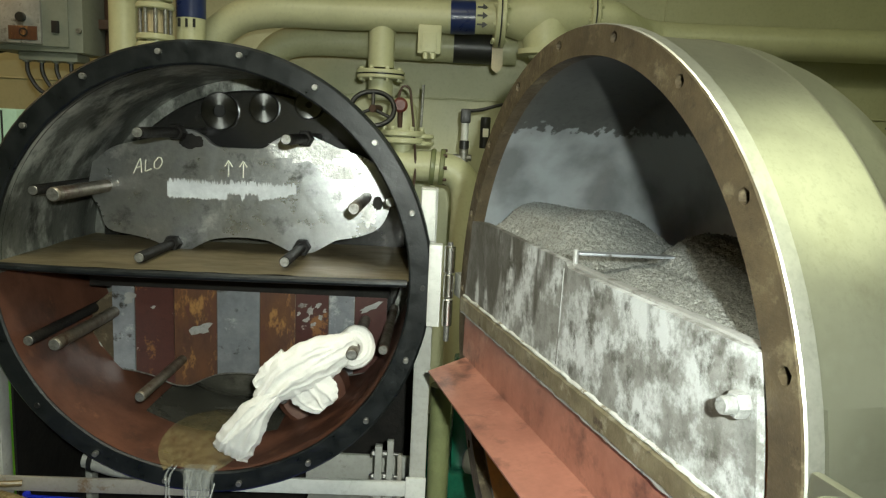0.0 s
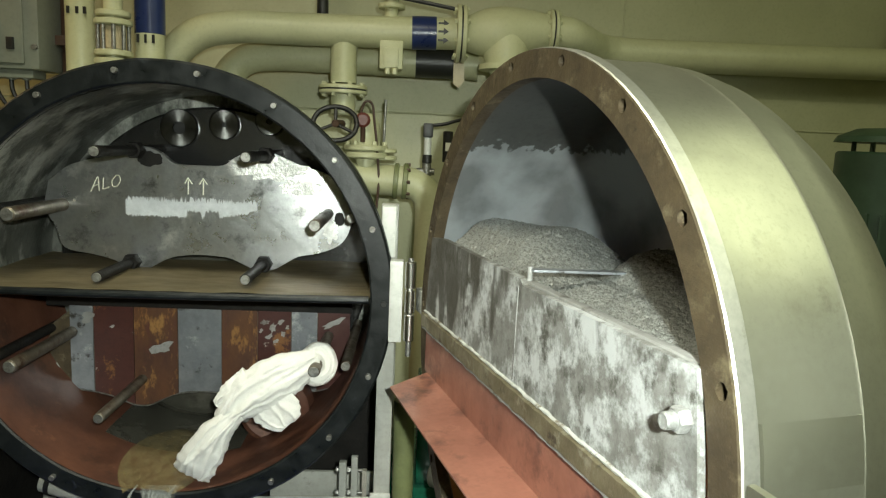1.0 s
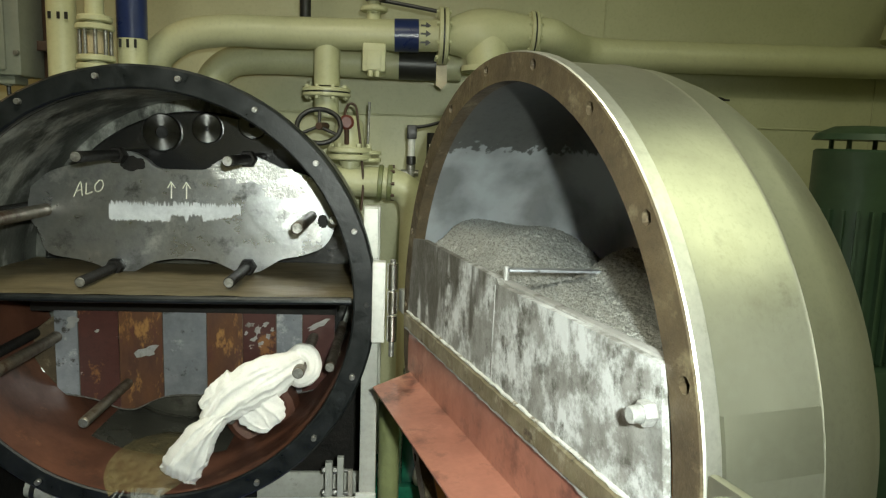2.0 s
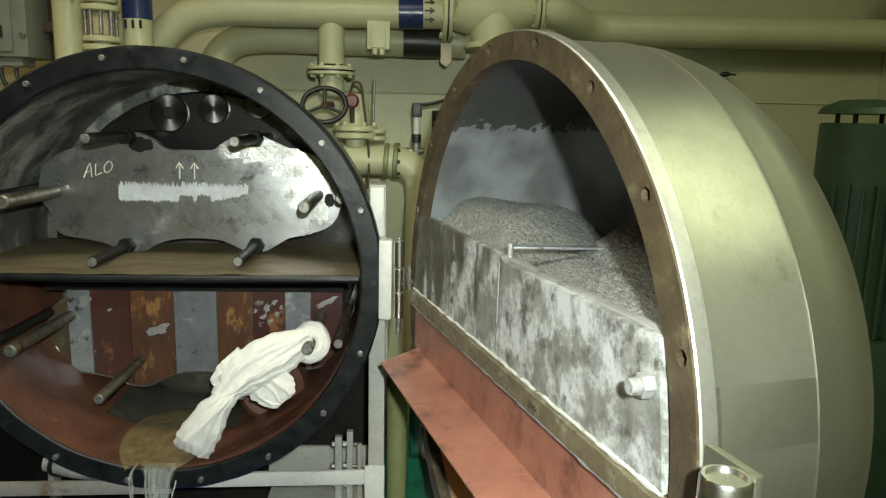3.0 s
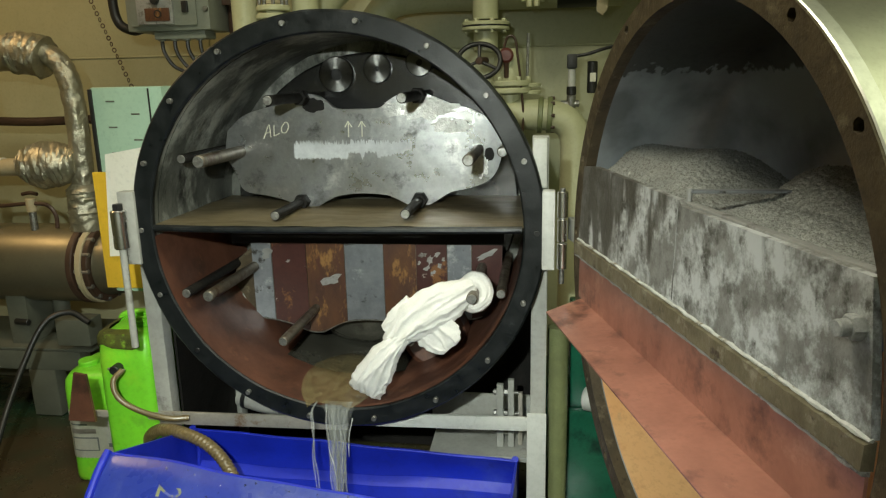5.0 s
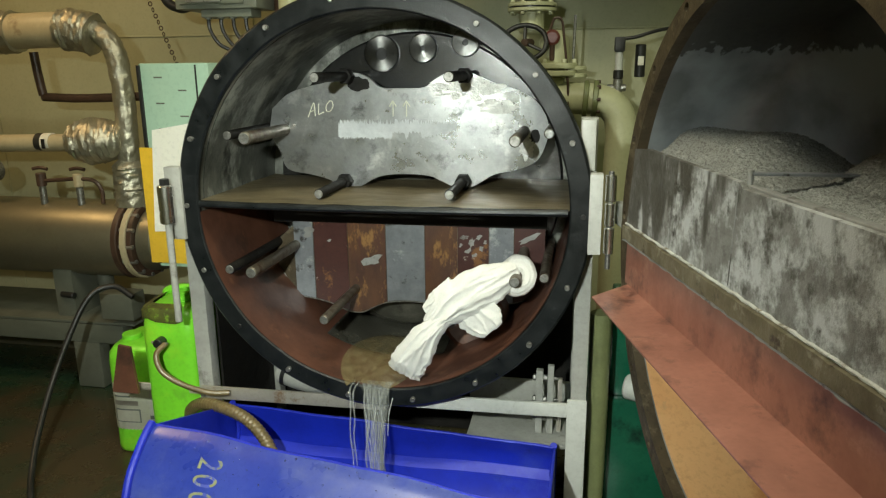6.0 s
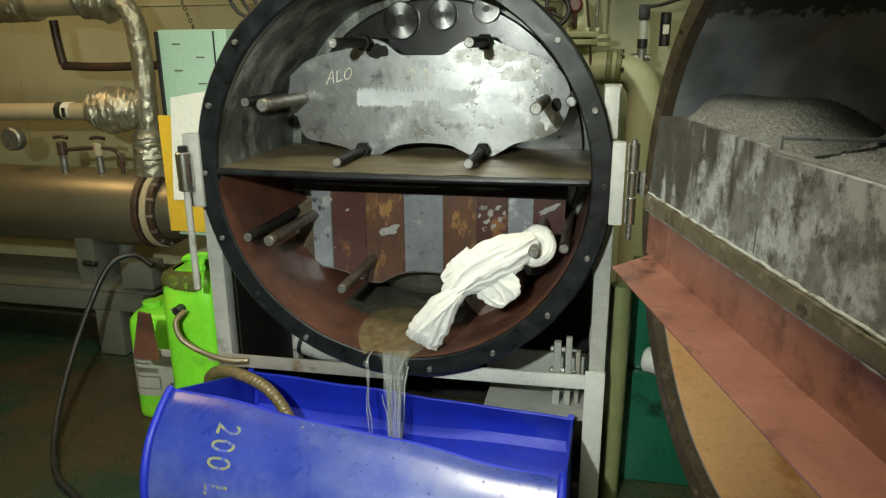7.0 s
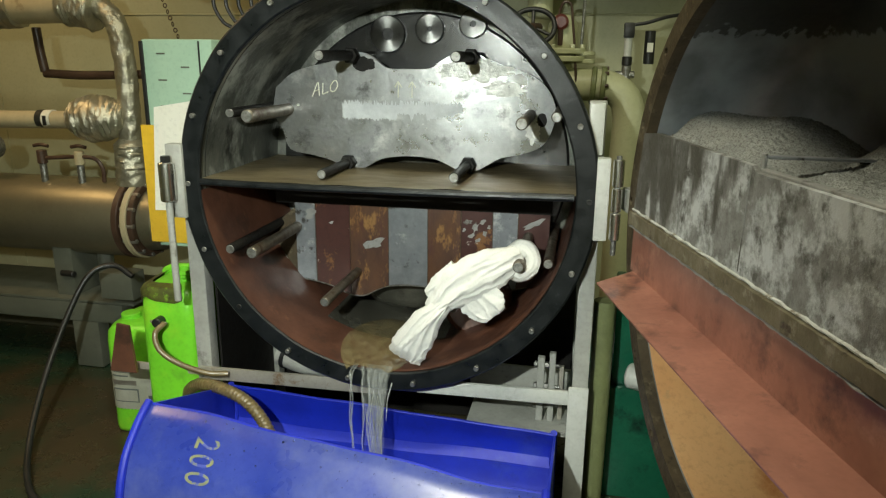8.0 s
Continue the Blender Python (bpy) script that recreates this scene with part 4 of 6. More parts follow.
def drum():
    d = thing("plastic_drum", "blue plastic drum cut open lengthwise to catch water", "drum", pose(0, 0, 0, 0, 0, 0))
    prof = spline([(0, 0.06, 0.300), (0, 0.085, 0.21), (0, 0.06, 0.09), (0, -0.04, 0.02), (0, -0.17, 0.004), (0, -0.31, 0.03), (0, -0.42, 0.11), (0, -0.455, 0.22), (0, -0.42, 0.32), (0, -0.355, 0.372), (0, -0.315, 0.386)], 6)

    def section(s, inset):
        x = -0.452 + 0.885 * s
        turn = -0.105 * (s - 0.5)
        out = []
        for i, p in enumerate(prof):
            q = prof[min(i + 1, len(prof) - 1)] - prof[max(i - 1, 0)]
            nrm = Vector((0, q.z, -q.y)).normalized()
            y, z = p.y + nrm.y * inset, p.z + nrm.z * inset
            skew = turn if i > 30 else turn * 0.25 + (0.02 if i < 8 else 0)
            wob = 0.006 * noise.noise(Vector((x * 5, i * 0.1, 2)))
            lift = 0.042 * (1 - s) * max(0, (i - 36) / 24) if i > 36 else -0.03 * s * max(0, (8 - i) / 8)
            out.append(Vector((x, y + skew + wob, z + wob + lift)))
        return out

    def skin(inset, lo=0.0, hi=1.0, cols=40):
        bm = bmesh.new()
        grid = [[bm.verts.new(p) for p in section(lo + (hi - lo) * k / cols, inset)] for k in range(cols + 1)]
        for p, q in zip(grid, grid[1:]):
            for k in range(len(p) - 1):
                bm.faces.new((p[k], p[k + 1], q[k + 1], q[k]))
        return bm, grid
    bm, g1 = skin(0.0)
    part("outer_wall", bm, BLUE_OUT, d, "pale blue outside, scuffs and overhead sheen put into its colour")
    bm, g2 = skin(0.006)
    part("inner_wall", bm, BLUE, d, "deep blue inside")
    for s, nm in ((0.0, "end"), (1.0, "end")):
        bm = bmesh.new()
        a = section(s, 0.003)
        bm.faces.new([bm.verts.new(p) for p in a])
        bmesh.ops.triangulate(bm, faces=list(bm.faces))
        bmesh.ops.solidify(bm, geom=list(bm.faces), thickness=0.006)
        part(nm, bm, BLUE, d)
    for s in (0.0, 1.0):
        part("end_rim", tube([p for p in section(s, -0.004)][::4], 0.009, 10), BLUE, d)
    for i in (0, -1):
        part("cut_edge", tube([section(k / 20, 0.003)[i] for k in range(21)], 0.0042, 8, None, 2), BLUE, d)
    # the volume mark
    lens = [0.0]
    base = section(0.17, -0.0015)
    for a, b in zip(base[::-1], base[::-1][1:]):
        lens.append(lens[-1] + (b - a).length)
    for char, start in (("2", 0.0), ("0", 0.036), ("0", 0.072), ("L", 0.126)):
        cu = bpy.data.curves.new("mark", "FONT")
        cu.body, cu.size = char, 0.058
        tmp = new("mark_tmp", cu)
        me = bpy.data.meshes.new_from_object(tmp.evaluated_get(bpy.context.evaluated_depsgraph_get()))
        bpy.data.objects.remove(tmp)
        bm = bmesh.new()
        bm.from_mesh(me)
        bmesh.ops.subdivide_edges(bm, edges=list(bm.edges), cuts=1)
        for v in bm.verts:
            along, across = 0.055 + start + v.co.x, v.co.y * 1.4
            sec = section(0.17 + across / 0.885, -0.0015)[::-1]
            i = max(0, min(len(lens) - 2, sum(1 for q in lens if q <= along) - 1))
            f = (along - lens[i]) / max(1e-6, lens[i + 1] - lens[i])
            v.co = sec[i].lerp(sec[i + 1], f)
        part("printed_character", bm, YELLOWINK, d, "faded yellow printed character")
    # drops on the outside
    rnd = random.Random(9)
    bm = bmesh.new()
    for k in range(260):
        s = rnd.random() ** 0.55
        p = section(s, -0.001)[-1 - rnd.randrange(1, 14)]
        r = 0.0009 + 0.0020 * rnd.random() ** 2
        bmesh.ops.create_icosphere(bm, subdivisions=1, radius=r, matrix=Matrix.Translation(p + Vector((rnd.uniform(-.01, .01), 0, rnd.uniform(-.004, .004)))))
    tagged(part("wet_spatter", bm, WATER, d), kind="stuff")
    return d


def braided_hose():
    h = thing("braided_hose", "amber reinforced hose arching into the blue drum", "hose")
    part("hose", tube([(-0.60, 0.10, 0.22), (-0.56, 0.05, 0.285), (-0.50, 0.01, 0.328), (-0.425, -0.02, 0.338), (-0.345, -0.04, 0.318), (-0.285, -0.06, 0.265), (-0.25, -0.08, 0.185), (-0.235, -0.10, 0.06)], 0.0155, 16, None, 24, shape=lambda s, a: 1 + 0.07 * math.sin(s * 330 + a)), HOSE, h)
    h = thing("drain_hose", "thin amber hose leading from the jerrycan spigot", "hose")
    part("hose", tube([(-0.603, 0.03, 0.485), (-0.617, 0.005, 0.462), (-0.60, -0.005, 0.42), (-0.55, 0.0, 0.385), (-0.48, 0.01, 0.362), (-0.43, 0.03, 0.355)], 0.0075, 12, None, 10), HOSE, h)
    h = thing("black_hose", "black rubber hose drooping to the deck", "hose")
    part("hose", tube([(-1.02, 0.50, 0.44), (-1.09, 0.50, 0.475), (-1.15, 0.45, 0.45), (-1.18, 0.36, 0.33), (-1.17, 0.22, 0.18), (-1.10, 0.05, 0.06), (-0.98, -0.10, 0.014), (-0.80, -0.22, 0.012), (-0.66, -0.42, 0.012)], 0.0098, 12, None, 10), BLACKP, h)


def jerrycan(x, y, z, w, dp, ht, turn, label, tilt=0):
    j = thing("jerrycan", label, "jerrycan", pose(x, y, z, tilt, 0, turn), "lime green jerrycans")
    bm = bmesh.new()
    rows = []
    lv = [(0.0, 0.90), (0.02, 0.98), (0.06, 1.0), (0.3, 0.985), (0.55, 1.0), (0.85, 1.0), (0.93, 0.97), (0.975, 0.86), (1.0, 0.62)]
    for h, s in lv:
        ring = []
        for k in range(40):
            a = 2 * math.pi * k / 40
            ca, sa = math.cos(a), math.sin(a)
            e = 0.38
            ring.append(bm.verts.new((w / 2 * s * math.copysign(abs(ca) ** e, ca), dp / 2 * s * math.copysign(abs(sa) ** e, sa), ht * h)))
        rows.append(ring)
    for p, q in zip(rows, rows[1:]):
        for k in range(40):
            bm.faces.new((p[k], p[(k + 1) % 40], q[(k + 1) % 40], q[k]))
    bm.faces.new(rows[0])
    bm.faces.new(rows[-1])
    part("body", bm, LIME, j, "", 50)
    return j


def jerrycans():
    j = jerrycan(-0.622, 0.165, 0.0, 0.165, 0.22, 0.575, 4, "lime green jerrycan with a spigot and hose, top cut open")
    sp = part("spigot", rod((-0.01, -0.115, 0.485), (-0.01, -0.145, 0.485), 0.013), BLACKP, j)
    part("clip", rod((-0.03, -0.135, 0.487), (0.015, -0.135, 0.483), 0.004), STUD, sp)
    n = part("neck", lathe([(0.026, 0.0), (0.026, 0.015), (0.030, 0.017), (0.030, 0.024), (0.026, 0.026), (0.026, 0.035), (0.022, 0.036), (0.022, 0.0)], 28, None, pose(0.02, -0.03, 0.568, 90)), LIME, j)
    part("handle", tube([(-0.07, 0.04, 0.55), (-0.065, 0.04, 0.575), (-0.02, 0.04, 0.585), (0.04, 0.04, 0.58), (0.07, 0.04, 0.55)], 0.013, 12), LIME, j)
    bm = bmesh.new()
    rings = []
    for h, f in ((0.0, 1.008), (0.5, 1.002), (0.8, 0.94), (1.0, 0.70)):
        ring = []
        for k in range(33):
            a = radians(95 + 190 * k / 32)
            ca, sa = math.cos(a), math.sin(a)
            z = 0.540 + 0.012 * noise.noise(Vector((k * 0.6, 3, 0))) + 0.02 * noise.noise(Vector((k * 0.25, 7, 0))) if h == 0 else 0.545 + 0.0325 * h
            ring.append(bm.verts.new((0.0825 * f * math.copysign(abs(ca) ** 0.38, ca), 0.11 * f * math.copysign(abs(sa) ** 0.38, sa), z)))
        rings.append(ring)
    for p, q in zip(rings, rings[1:]):
        for k in range(32):
            bm.faces.new((p[k], p[k + 1], q[k + 1], q[k]))
    part("oil_stain", crumple(bm, 0.0012, 40), OILY, j, "dark oily residue on top")
    j = jerrycan(-0.875, 0.37, 0.0, 0.21, 0.24, 0.365, 6, "lime green jerrycan with a white label, standing on the deck")
    part("cap", lathe([(0.03, 0), (0.03, 0.022), (0.027, 0.025), (0, 0.025)], 28, None, pose(-0.05, -0.03, 0.355, 90)), LIME, j)
    part("handle", tube([(-0.02, 0.03, 0.345), (0.0, 0.03, 0.375), (0.06, 0.03, 0.375), (0.09, 0.03, 0.34)], 0.013, 12), LIME, j)
    def front(x, out):
        """The can's front face at x, a little proud."""
        return -(0.12 * max(0.05, 1 - (abs(x) / 0.105) ** (2 / 0.38)) ** 0.19 + out)

    def sticker(name, x0, x1, z0, z1, out, material, parent, label="", teeth=0):
        bm = bmesh.new()
        cols = []
        for k in range(33):
            x = x0 + (x1 - x0) * k / 32
            cut = teeth * 0.0035 * (k % 2)
            cols.append([bm.verts.new((x, front(x, out), z0 + cut)), bm.verts.new((x, front(x, out), z1 - cut))])
        for p, q in zip(cols, cols[1:]):
            bm.faces.new((p[0], q[0], q[1], p[1]))
        bmesh.ops.solidify(bm, geom=list(bm.faces), thickness=0.0006)
        return part(name, bm, material, parent, label)
    lb = sticker("label", -0.094, 0.094, 0.085, 0.245, 0.0012, LABELW, j, "worn white label with unreadable print", 1)
    sticker("print_frame", -0.085, 0.0, 0.112, 0.158, 0.0026, BARGREY, lb)
    sticker("print_panel", -0.081, -0.004, 0.116, 0.154, 0.004, LABELW, lb)
    sticker("print_bar", 0.03, 0.075, 0.125, 0.138, 0.0026, BARGREY, lb)
    sticker("print_band", -0.085, -0.005, 0.170, 0.186, 0.0026, ALUGREY, lb, "faded orange printed band")
    for k in range(3):
        sticker("print_bar", -0.085, -0.03 + 0.02 * (k % 3), 0.198 + 0.014 * k, 0.203 + 0.014 * k, 0.0026, BARGREY, lb)
    w = thing("angle_bracket", "rusty brown angle bracket leaning by the jerrycans", "bracket")
    part("plate", prism([(-0.775, 0.335), (-0.695, 0.335), (-0.705, 0.47), (-0.74, 0.475)], 0.02, 0.028), REDOX, w)


def swathe(points, sizes, creases, seed, seg=72, steps=12):
    """A gathered length of cloth: a flattened roll along a line, with long sharp creases that run along it.
    sizes: half width and half depth at each point; creases: where across at the start and end, height, breadth."""
    line = spline(points, steps)
    wide = spline([(w, d, 0) for w, d in sizes], steps)
    bm = bmesh.new()
    rings = []
    for i, p in enumerate(line):
        d = (line[min(i + 1, len(line) - 1)] - line[max(i - 1, 0)]).normalized()
        side = d.cross(Vector((0, 1, 0))).normalized()
        t = i / (len(line) - 1)
        w, dp = wide[i].x, wide[i].y
        ring = []
        for k in range(seg):
            a = 2 * math.pi * k / seg
            q, f = math.cos(a), math.sin(a)
            front = max(0.0, f) ** 0.5
            lift = sum(h * math.exp(-abs(q - (c0 + (c1 - c0) * t) - 0.12 * math.sin(5 * t + 9 * c0)) / b) for c0, c1, h, b in creases) * front
            edge = 1 + 0.10 * noise.noise(Vector((t * 9, q * 2, seed))) + 0.05 * noise.noise(Vector((t * 31, q * 3, seed)))
            co = p + side * (q * w * edge) + Vector((0, -1, 0)) * (f * dp + lift)
            co += noise.noise_vector(co * 30 + Vector((seed, 0, 0))) * 0.0035 + noise.noise_vector(co * 75) * 0.0016
            ring.append(bm.verts.new(co))
        rings.append(ring)
    for p, q in zip(rings, rings[1:]):
        for k in range(seg):
            bm.faces.new((p[k], p[(k + 1) % seg], q[(k + 1) % seg], q[k]))
    bm.faces.new(rings[0])
    bm.faces.new(rings[-1])
    return bm


def cloth():
    t = thing("twisted_cloth", "white cotton rag twisted and hooked over a tie rod", "rag", pose(0, 0, 0))
    part("cloth_body", swathe([(0.336, 0.052, 0.730), (0.300, 0.034, 0.712), (0.258, 0.020, 0.692), (0.214, 0.012, 0.668), (0.176, 0.010, 0.640), (0.148, 0.010, 0.610), (0.126, 0.014, 0.578)],
                              [(0.018, 0.012), (0.040, 0.020), (0.050, 0.022), (0.054, 0.023), (0.046, 0.022), (0.034, 0.018), (0.022, 0.014)],
                              [(-0.85, -0.3, 0.005, 0.05), (-0.55, -0.1, 0.006, 0.06), (-0.2, 0.2, 0.006, 0.05), (0.1, 0.5, 0.006, 0.06), (0.35, 0.15, 0.007, 0.07), (0.55, 0.0, 0.007, 0.05), (0.8, 0.5, 0.005, 0.05), (-0.35, -0.8, 0.005, 0.05)], 2.0, 96), CLOTH, t, "", 180)
    part("cloth_tail", swathe([(0.172, 0.004, 0.622), (0.140, 0.002, 0.588), (0.114, 0.004, 0.556), (0.090, 0.010, 0.518), (0.068, 0.016, 0.480), (0.055, 0.024, 0.452)],
                              [(0.018, 0.012), (0.026, 0.018), (0.037, 0.021), (0.044, 0.022), (0.047, 0.018), (0.043, 0.008)],
                              [(-0.3, -0.8, 0.006, 0.05), (-0.1, -0.5, 0.006, 0.05), (0.05, -0.2, 0.007, 0.06), (0.2, 0.1, 0.006, 0.05), (0.35, 0.4, 0.007, 0.06), (0.55, 0.75, 0.006, 0.05)], 7.0, 96), CLOTH, t, "", 180)
    ring = tube([(0.333 + 0.026 * math.cos(a), 0.056 + 0.008 * math.sin(a), 0.711 + 0.030 * math.sin(a)) for a in [radians(150 - 30 * k) for k in range(13)]], lambda s: 0.0185 + 0.002 * math.sin(9 * s), 40, None, 8, shape=lambda s, a: 1 + 0.07 * math.sin(4 * a + 8 * s) + 0.06 * math.sin(11 * a - 5 * s))
    part("cloth_loop", crumple(ring, 0.003, 30), CLOTH, t, "", 180)
    part("cloth_flap", swathe([(0.196, 0.022, 0.668), (0.226, 0.014, 0.640), (0.250, 0.010, 0.616), (0.268, 0.010, 0.596), (0.278, 0.012, 0.584)],
                              [(0.040, 0.008), (0.052, 0.008), (0.052, 0.007), (0.042, 0.006), (0.026, 0.003)],
                              [(-0.4, -0.7, 0.005, 0.06), (-0.1, -0.2, 0.005, 0.05), (0.35, 0.5, 0.006, 0.07)], 12.0, 96), CLOTH, t, "", 180)
    part("cloth_corner", swathe([(0.196, 0.012, 0.676), (0.160, 0.008, 0.652), (0.134, 0.008, 0.636), (0.116, 0.010, 0.626)], [(0.044, 0.012), (0.037, 0.011), (0.028, 0.008), (0.012, 0.003)],
                                [(-0.5, -0.2, 0.005, 0.06), (0.0, 0.2, 0.004, 0.05), (0.5, 0.3, 0.005, 0.06)], 15.0), CLOTH, t, "", 180)


STREAMS = []


def water():
    pool = thing("standing_water", "murky yellowish water standing in the vessel bottom", "water", kind="structure")
    bm = bmesh.new()
    lev = -0.441
    grid = []
    for i in range(26):
        f = i / 25
        y = -0.014 + 0.355 * f
        p = max(0.02, math.sin(math.pi * (0.055 + 0.945 * f))) ** 0.45
        x0, x1 = -0.04 - 0.098 * p, -0.015 + 0.085 * p
        row = []
        for k in range(17):
            x = x0 + (x1 - x0) * k / 16
            bed = -math.sqrt(0.4485 ** 2 - x * x) if y > -0.004 else -0.4475
            z = -0.4375 - 0.078 * x + 0.0012 * noise.noise(Vector((k * 0.7, y * 30, 0)))
            edge = min(1, min(k, 16 - k) / 2.5, (25 - i) / 3)
            row.append(bm.verts.new((x, y, ZC + (bed + 0.0012) * (1 - edge) + z * edge)))
        grid.append(row)
    for p, q in zip(grid, grid[1:]):
        for k in range(16):
            bm.faces.new((p[k], p[k + 1], q[k + 1], q[k]))
    part("surface", bm, POOL, pool, "", 180)
    rnd = random.Random(2)
    for i in range(22):
        x = -0.070 + 0.004 * (i == 9) if i in (3, 9) else -0.046 + 0.080 * ((i * 7) % 22) / 21 + rnd.uniform(-0.003, 0.003)
        far = i in (3, 9)
        lean = 0.01 if far else 0.016 - 0.78 * (x + 0.002) + rnd.uniform(-0.010, 0.012)
        r = 0.0024 if far else rnd.choice((0.0012, 0.0018, 0.0024, 0.0032))
        # Every fifth strand is a short white streak, a painted highlight.
        mm = WATER_GLINT if i % 5 == 1 else (SPRAY if i % 2 else VEIL)
        pts = []
        lo, hi = ((0.04 + 0.4 * rnd.random()), 0.0) if mm is WATER_GLINT else (0.0, 1.0)
        hi = hi or lo + 0.25 + 0.25 * rnd.random()
        for k in range(9):
            s = lo + (hi - lo) * k / 8
            pts.append((x + lean * s + 0.004 * math.sin(7 * s + i) + 0.003 * math.sin(17 * s + 3 * i), 0.006 - (0.07 if not far else 0.055) * math.sqrt(s) - 0.03 * s + rnd.uniform(-0.0015, 0.0015), ZC + lev + 0.0015 - 0.36 * s ** 1.6 - 0.01 * s))
        t = thing("water_strand", "strand of clear water falling from the vessel lip into the drum", "water stream", pose(0, 0, 0), "falling water strands")
        bm = tube(pts, lambda s, r=r: r * (1.15 - 0.5 * s) * (0.36 if mm is WATER_GLINT else 1), 10, None, 10, shape=lambda s, a, i=i: (0.75 + 0.5 * abs(math.cos(a + i))) * (1 + 0.35 * math.sin(15 * s + 2 * i) * math.sin(31 * s + i)))
        part("strand", bm, mm, t, "", 180)
        STREAMS.append((t, i))
    for layer, (half, back, share) in enumerate(((0.046, 0.0, 1.0), (0.034, 0.006, 0.8))):
        t = thing("water_sheet", "thin clear sheet of water pouring over the vessel lip", "water stream", pose(0, 0, 0), "falling water strands")
        bm = bmesh.new()
        rows = []
        for i in range(49):
            f = share * i / 48
            w = half * (1 - 0.80 * f ** 0.55) * (1 + 0.06 * math.sin(23 * f + layer))
            mid = -0.006 + 0.018 * f
            row = []
            for k in range(25):
                q = -1 + k / 12
                ripple = 0.0030 * noise.noise(Vector((q * 3.5 + layer, f * 3, 2))) + 0.0016 * noise.noise(Vector((q * 9, f * 7, 5 + layer)))
                row.append(bm.verts.new((mid + q * w + 0.004 * noise.noise(Vector((f * 9, q, 7 + layer))), 0.010 + back - 0.072 * math.sqrt(f) - 0.03 * f + ripple * min(1, f * 12), ZC + lev + 0.0035 - 0.002 * layer - 0.36 * f ** 1.6 - 0.012 * f)))
            rows.append(row)
        for p, q in zip(rows, rows[1:]):
            for k in range(24):
                bm.faces.new((p[k], p[k + 1], q[k + 1], q[k]))
        part("sheet", bm, SPRAY if layer else VEIL, t, "", 180)
        STREAMS.append((t, 30 + layer))


def small_bits():
    s = thing("pipe_bracket", "bolted grey steel bracket bars beside the vessel stand", "bracket")
    part("bar", block(0.378, 0.396, 0.150, 0.168, 0.249, 0.428, 0.002), GREYPAINT, s)
    part("bar", block(0.408, 0.424, 0.152, 0.168, 0.249, 0.442, 0.002), GREYPAINT, s)
    part("bar", block(0.434, 0.446, 0.165, 0.180, 0.249, 0.40, 0.002), ALUGREY, s)
    for z in (0.292, 0.345, 0.405):
        bl = part("bolt", rod((0.368, 0.159, z), (0.436, 0.159, z), 0.0045), STUD, s)
        part("nut", hexa((0.3965, 0.159, z), (0.4075, 0.159, z), 0.009), STUD, bl)
        part("nut", hexa((0.3775, 0.159, z), (0.370, 0.159, z), 0.009), STUD, bl)
    part("shelf", block(0.20, 0.465, 0.10, 0.34, 0.235, 0.249, 0.002, None, pose(0, 0, 0.0)), GREYPAINT, s)
    part("back_rail", block(0.18, 0.465, 0.30, 0.312, 0.249, 0.33, 0.002), GREYPAINT, s)
    p = thing("lagged_pipe", "vertical pipe wrapped in olive woven lagging", "pipe")
    part("pipe", tube([(0.535, 0.14, 0.0), (0.537, 0.14, 0.3), (0.535, 0.14, 0.60)], 0.026, 24, None, 30, shape=lambda s, a: 1 + 0.02 * math.sin(s * 150 + 3 * a)), OLIVE, p)
    b = thing("machine_base", "glossy dark green painted machine base", "machine base")
    part("base", block(0.47, 0.95, 0.22, 0.62, 0.0, 0.33, 0.01), GREENBASE, b)
    part("upright", block(0.57, 0.68, 0.24, 0.34, 0.33, 0.62, 0.008), GREENBASE, b)
    e = thing("pipe_stub", "short white plastic pipe stub", "pipe")
    part("stub", rod((0.61, 0.2, 0.38), (0.70, 0.16, 0.38), 0.033, None, 28), WHITEPAINT, e)
    e = thing("clear_hose_end", "clear plastic hose with clamps under the vessel", "hose")
    part("hose", tube([(-0.33, 0.14, 0.375), (-0.25, 0.13, 0.36), (-0.16, 0.16, 0.34)], 0.03, 20), GREYPAINT, e)
    for x in (-0.31, -0.27):
        part("clamp", lathe([(0.031, -0.006), (0.033, -0.006), (0.033, 0.006), (0.031, 0.006)], 24, None, axis((x, 0.137, 0.371), (x + 0.08, 0.127, 0.356))), BLACKP, e)


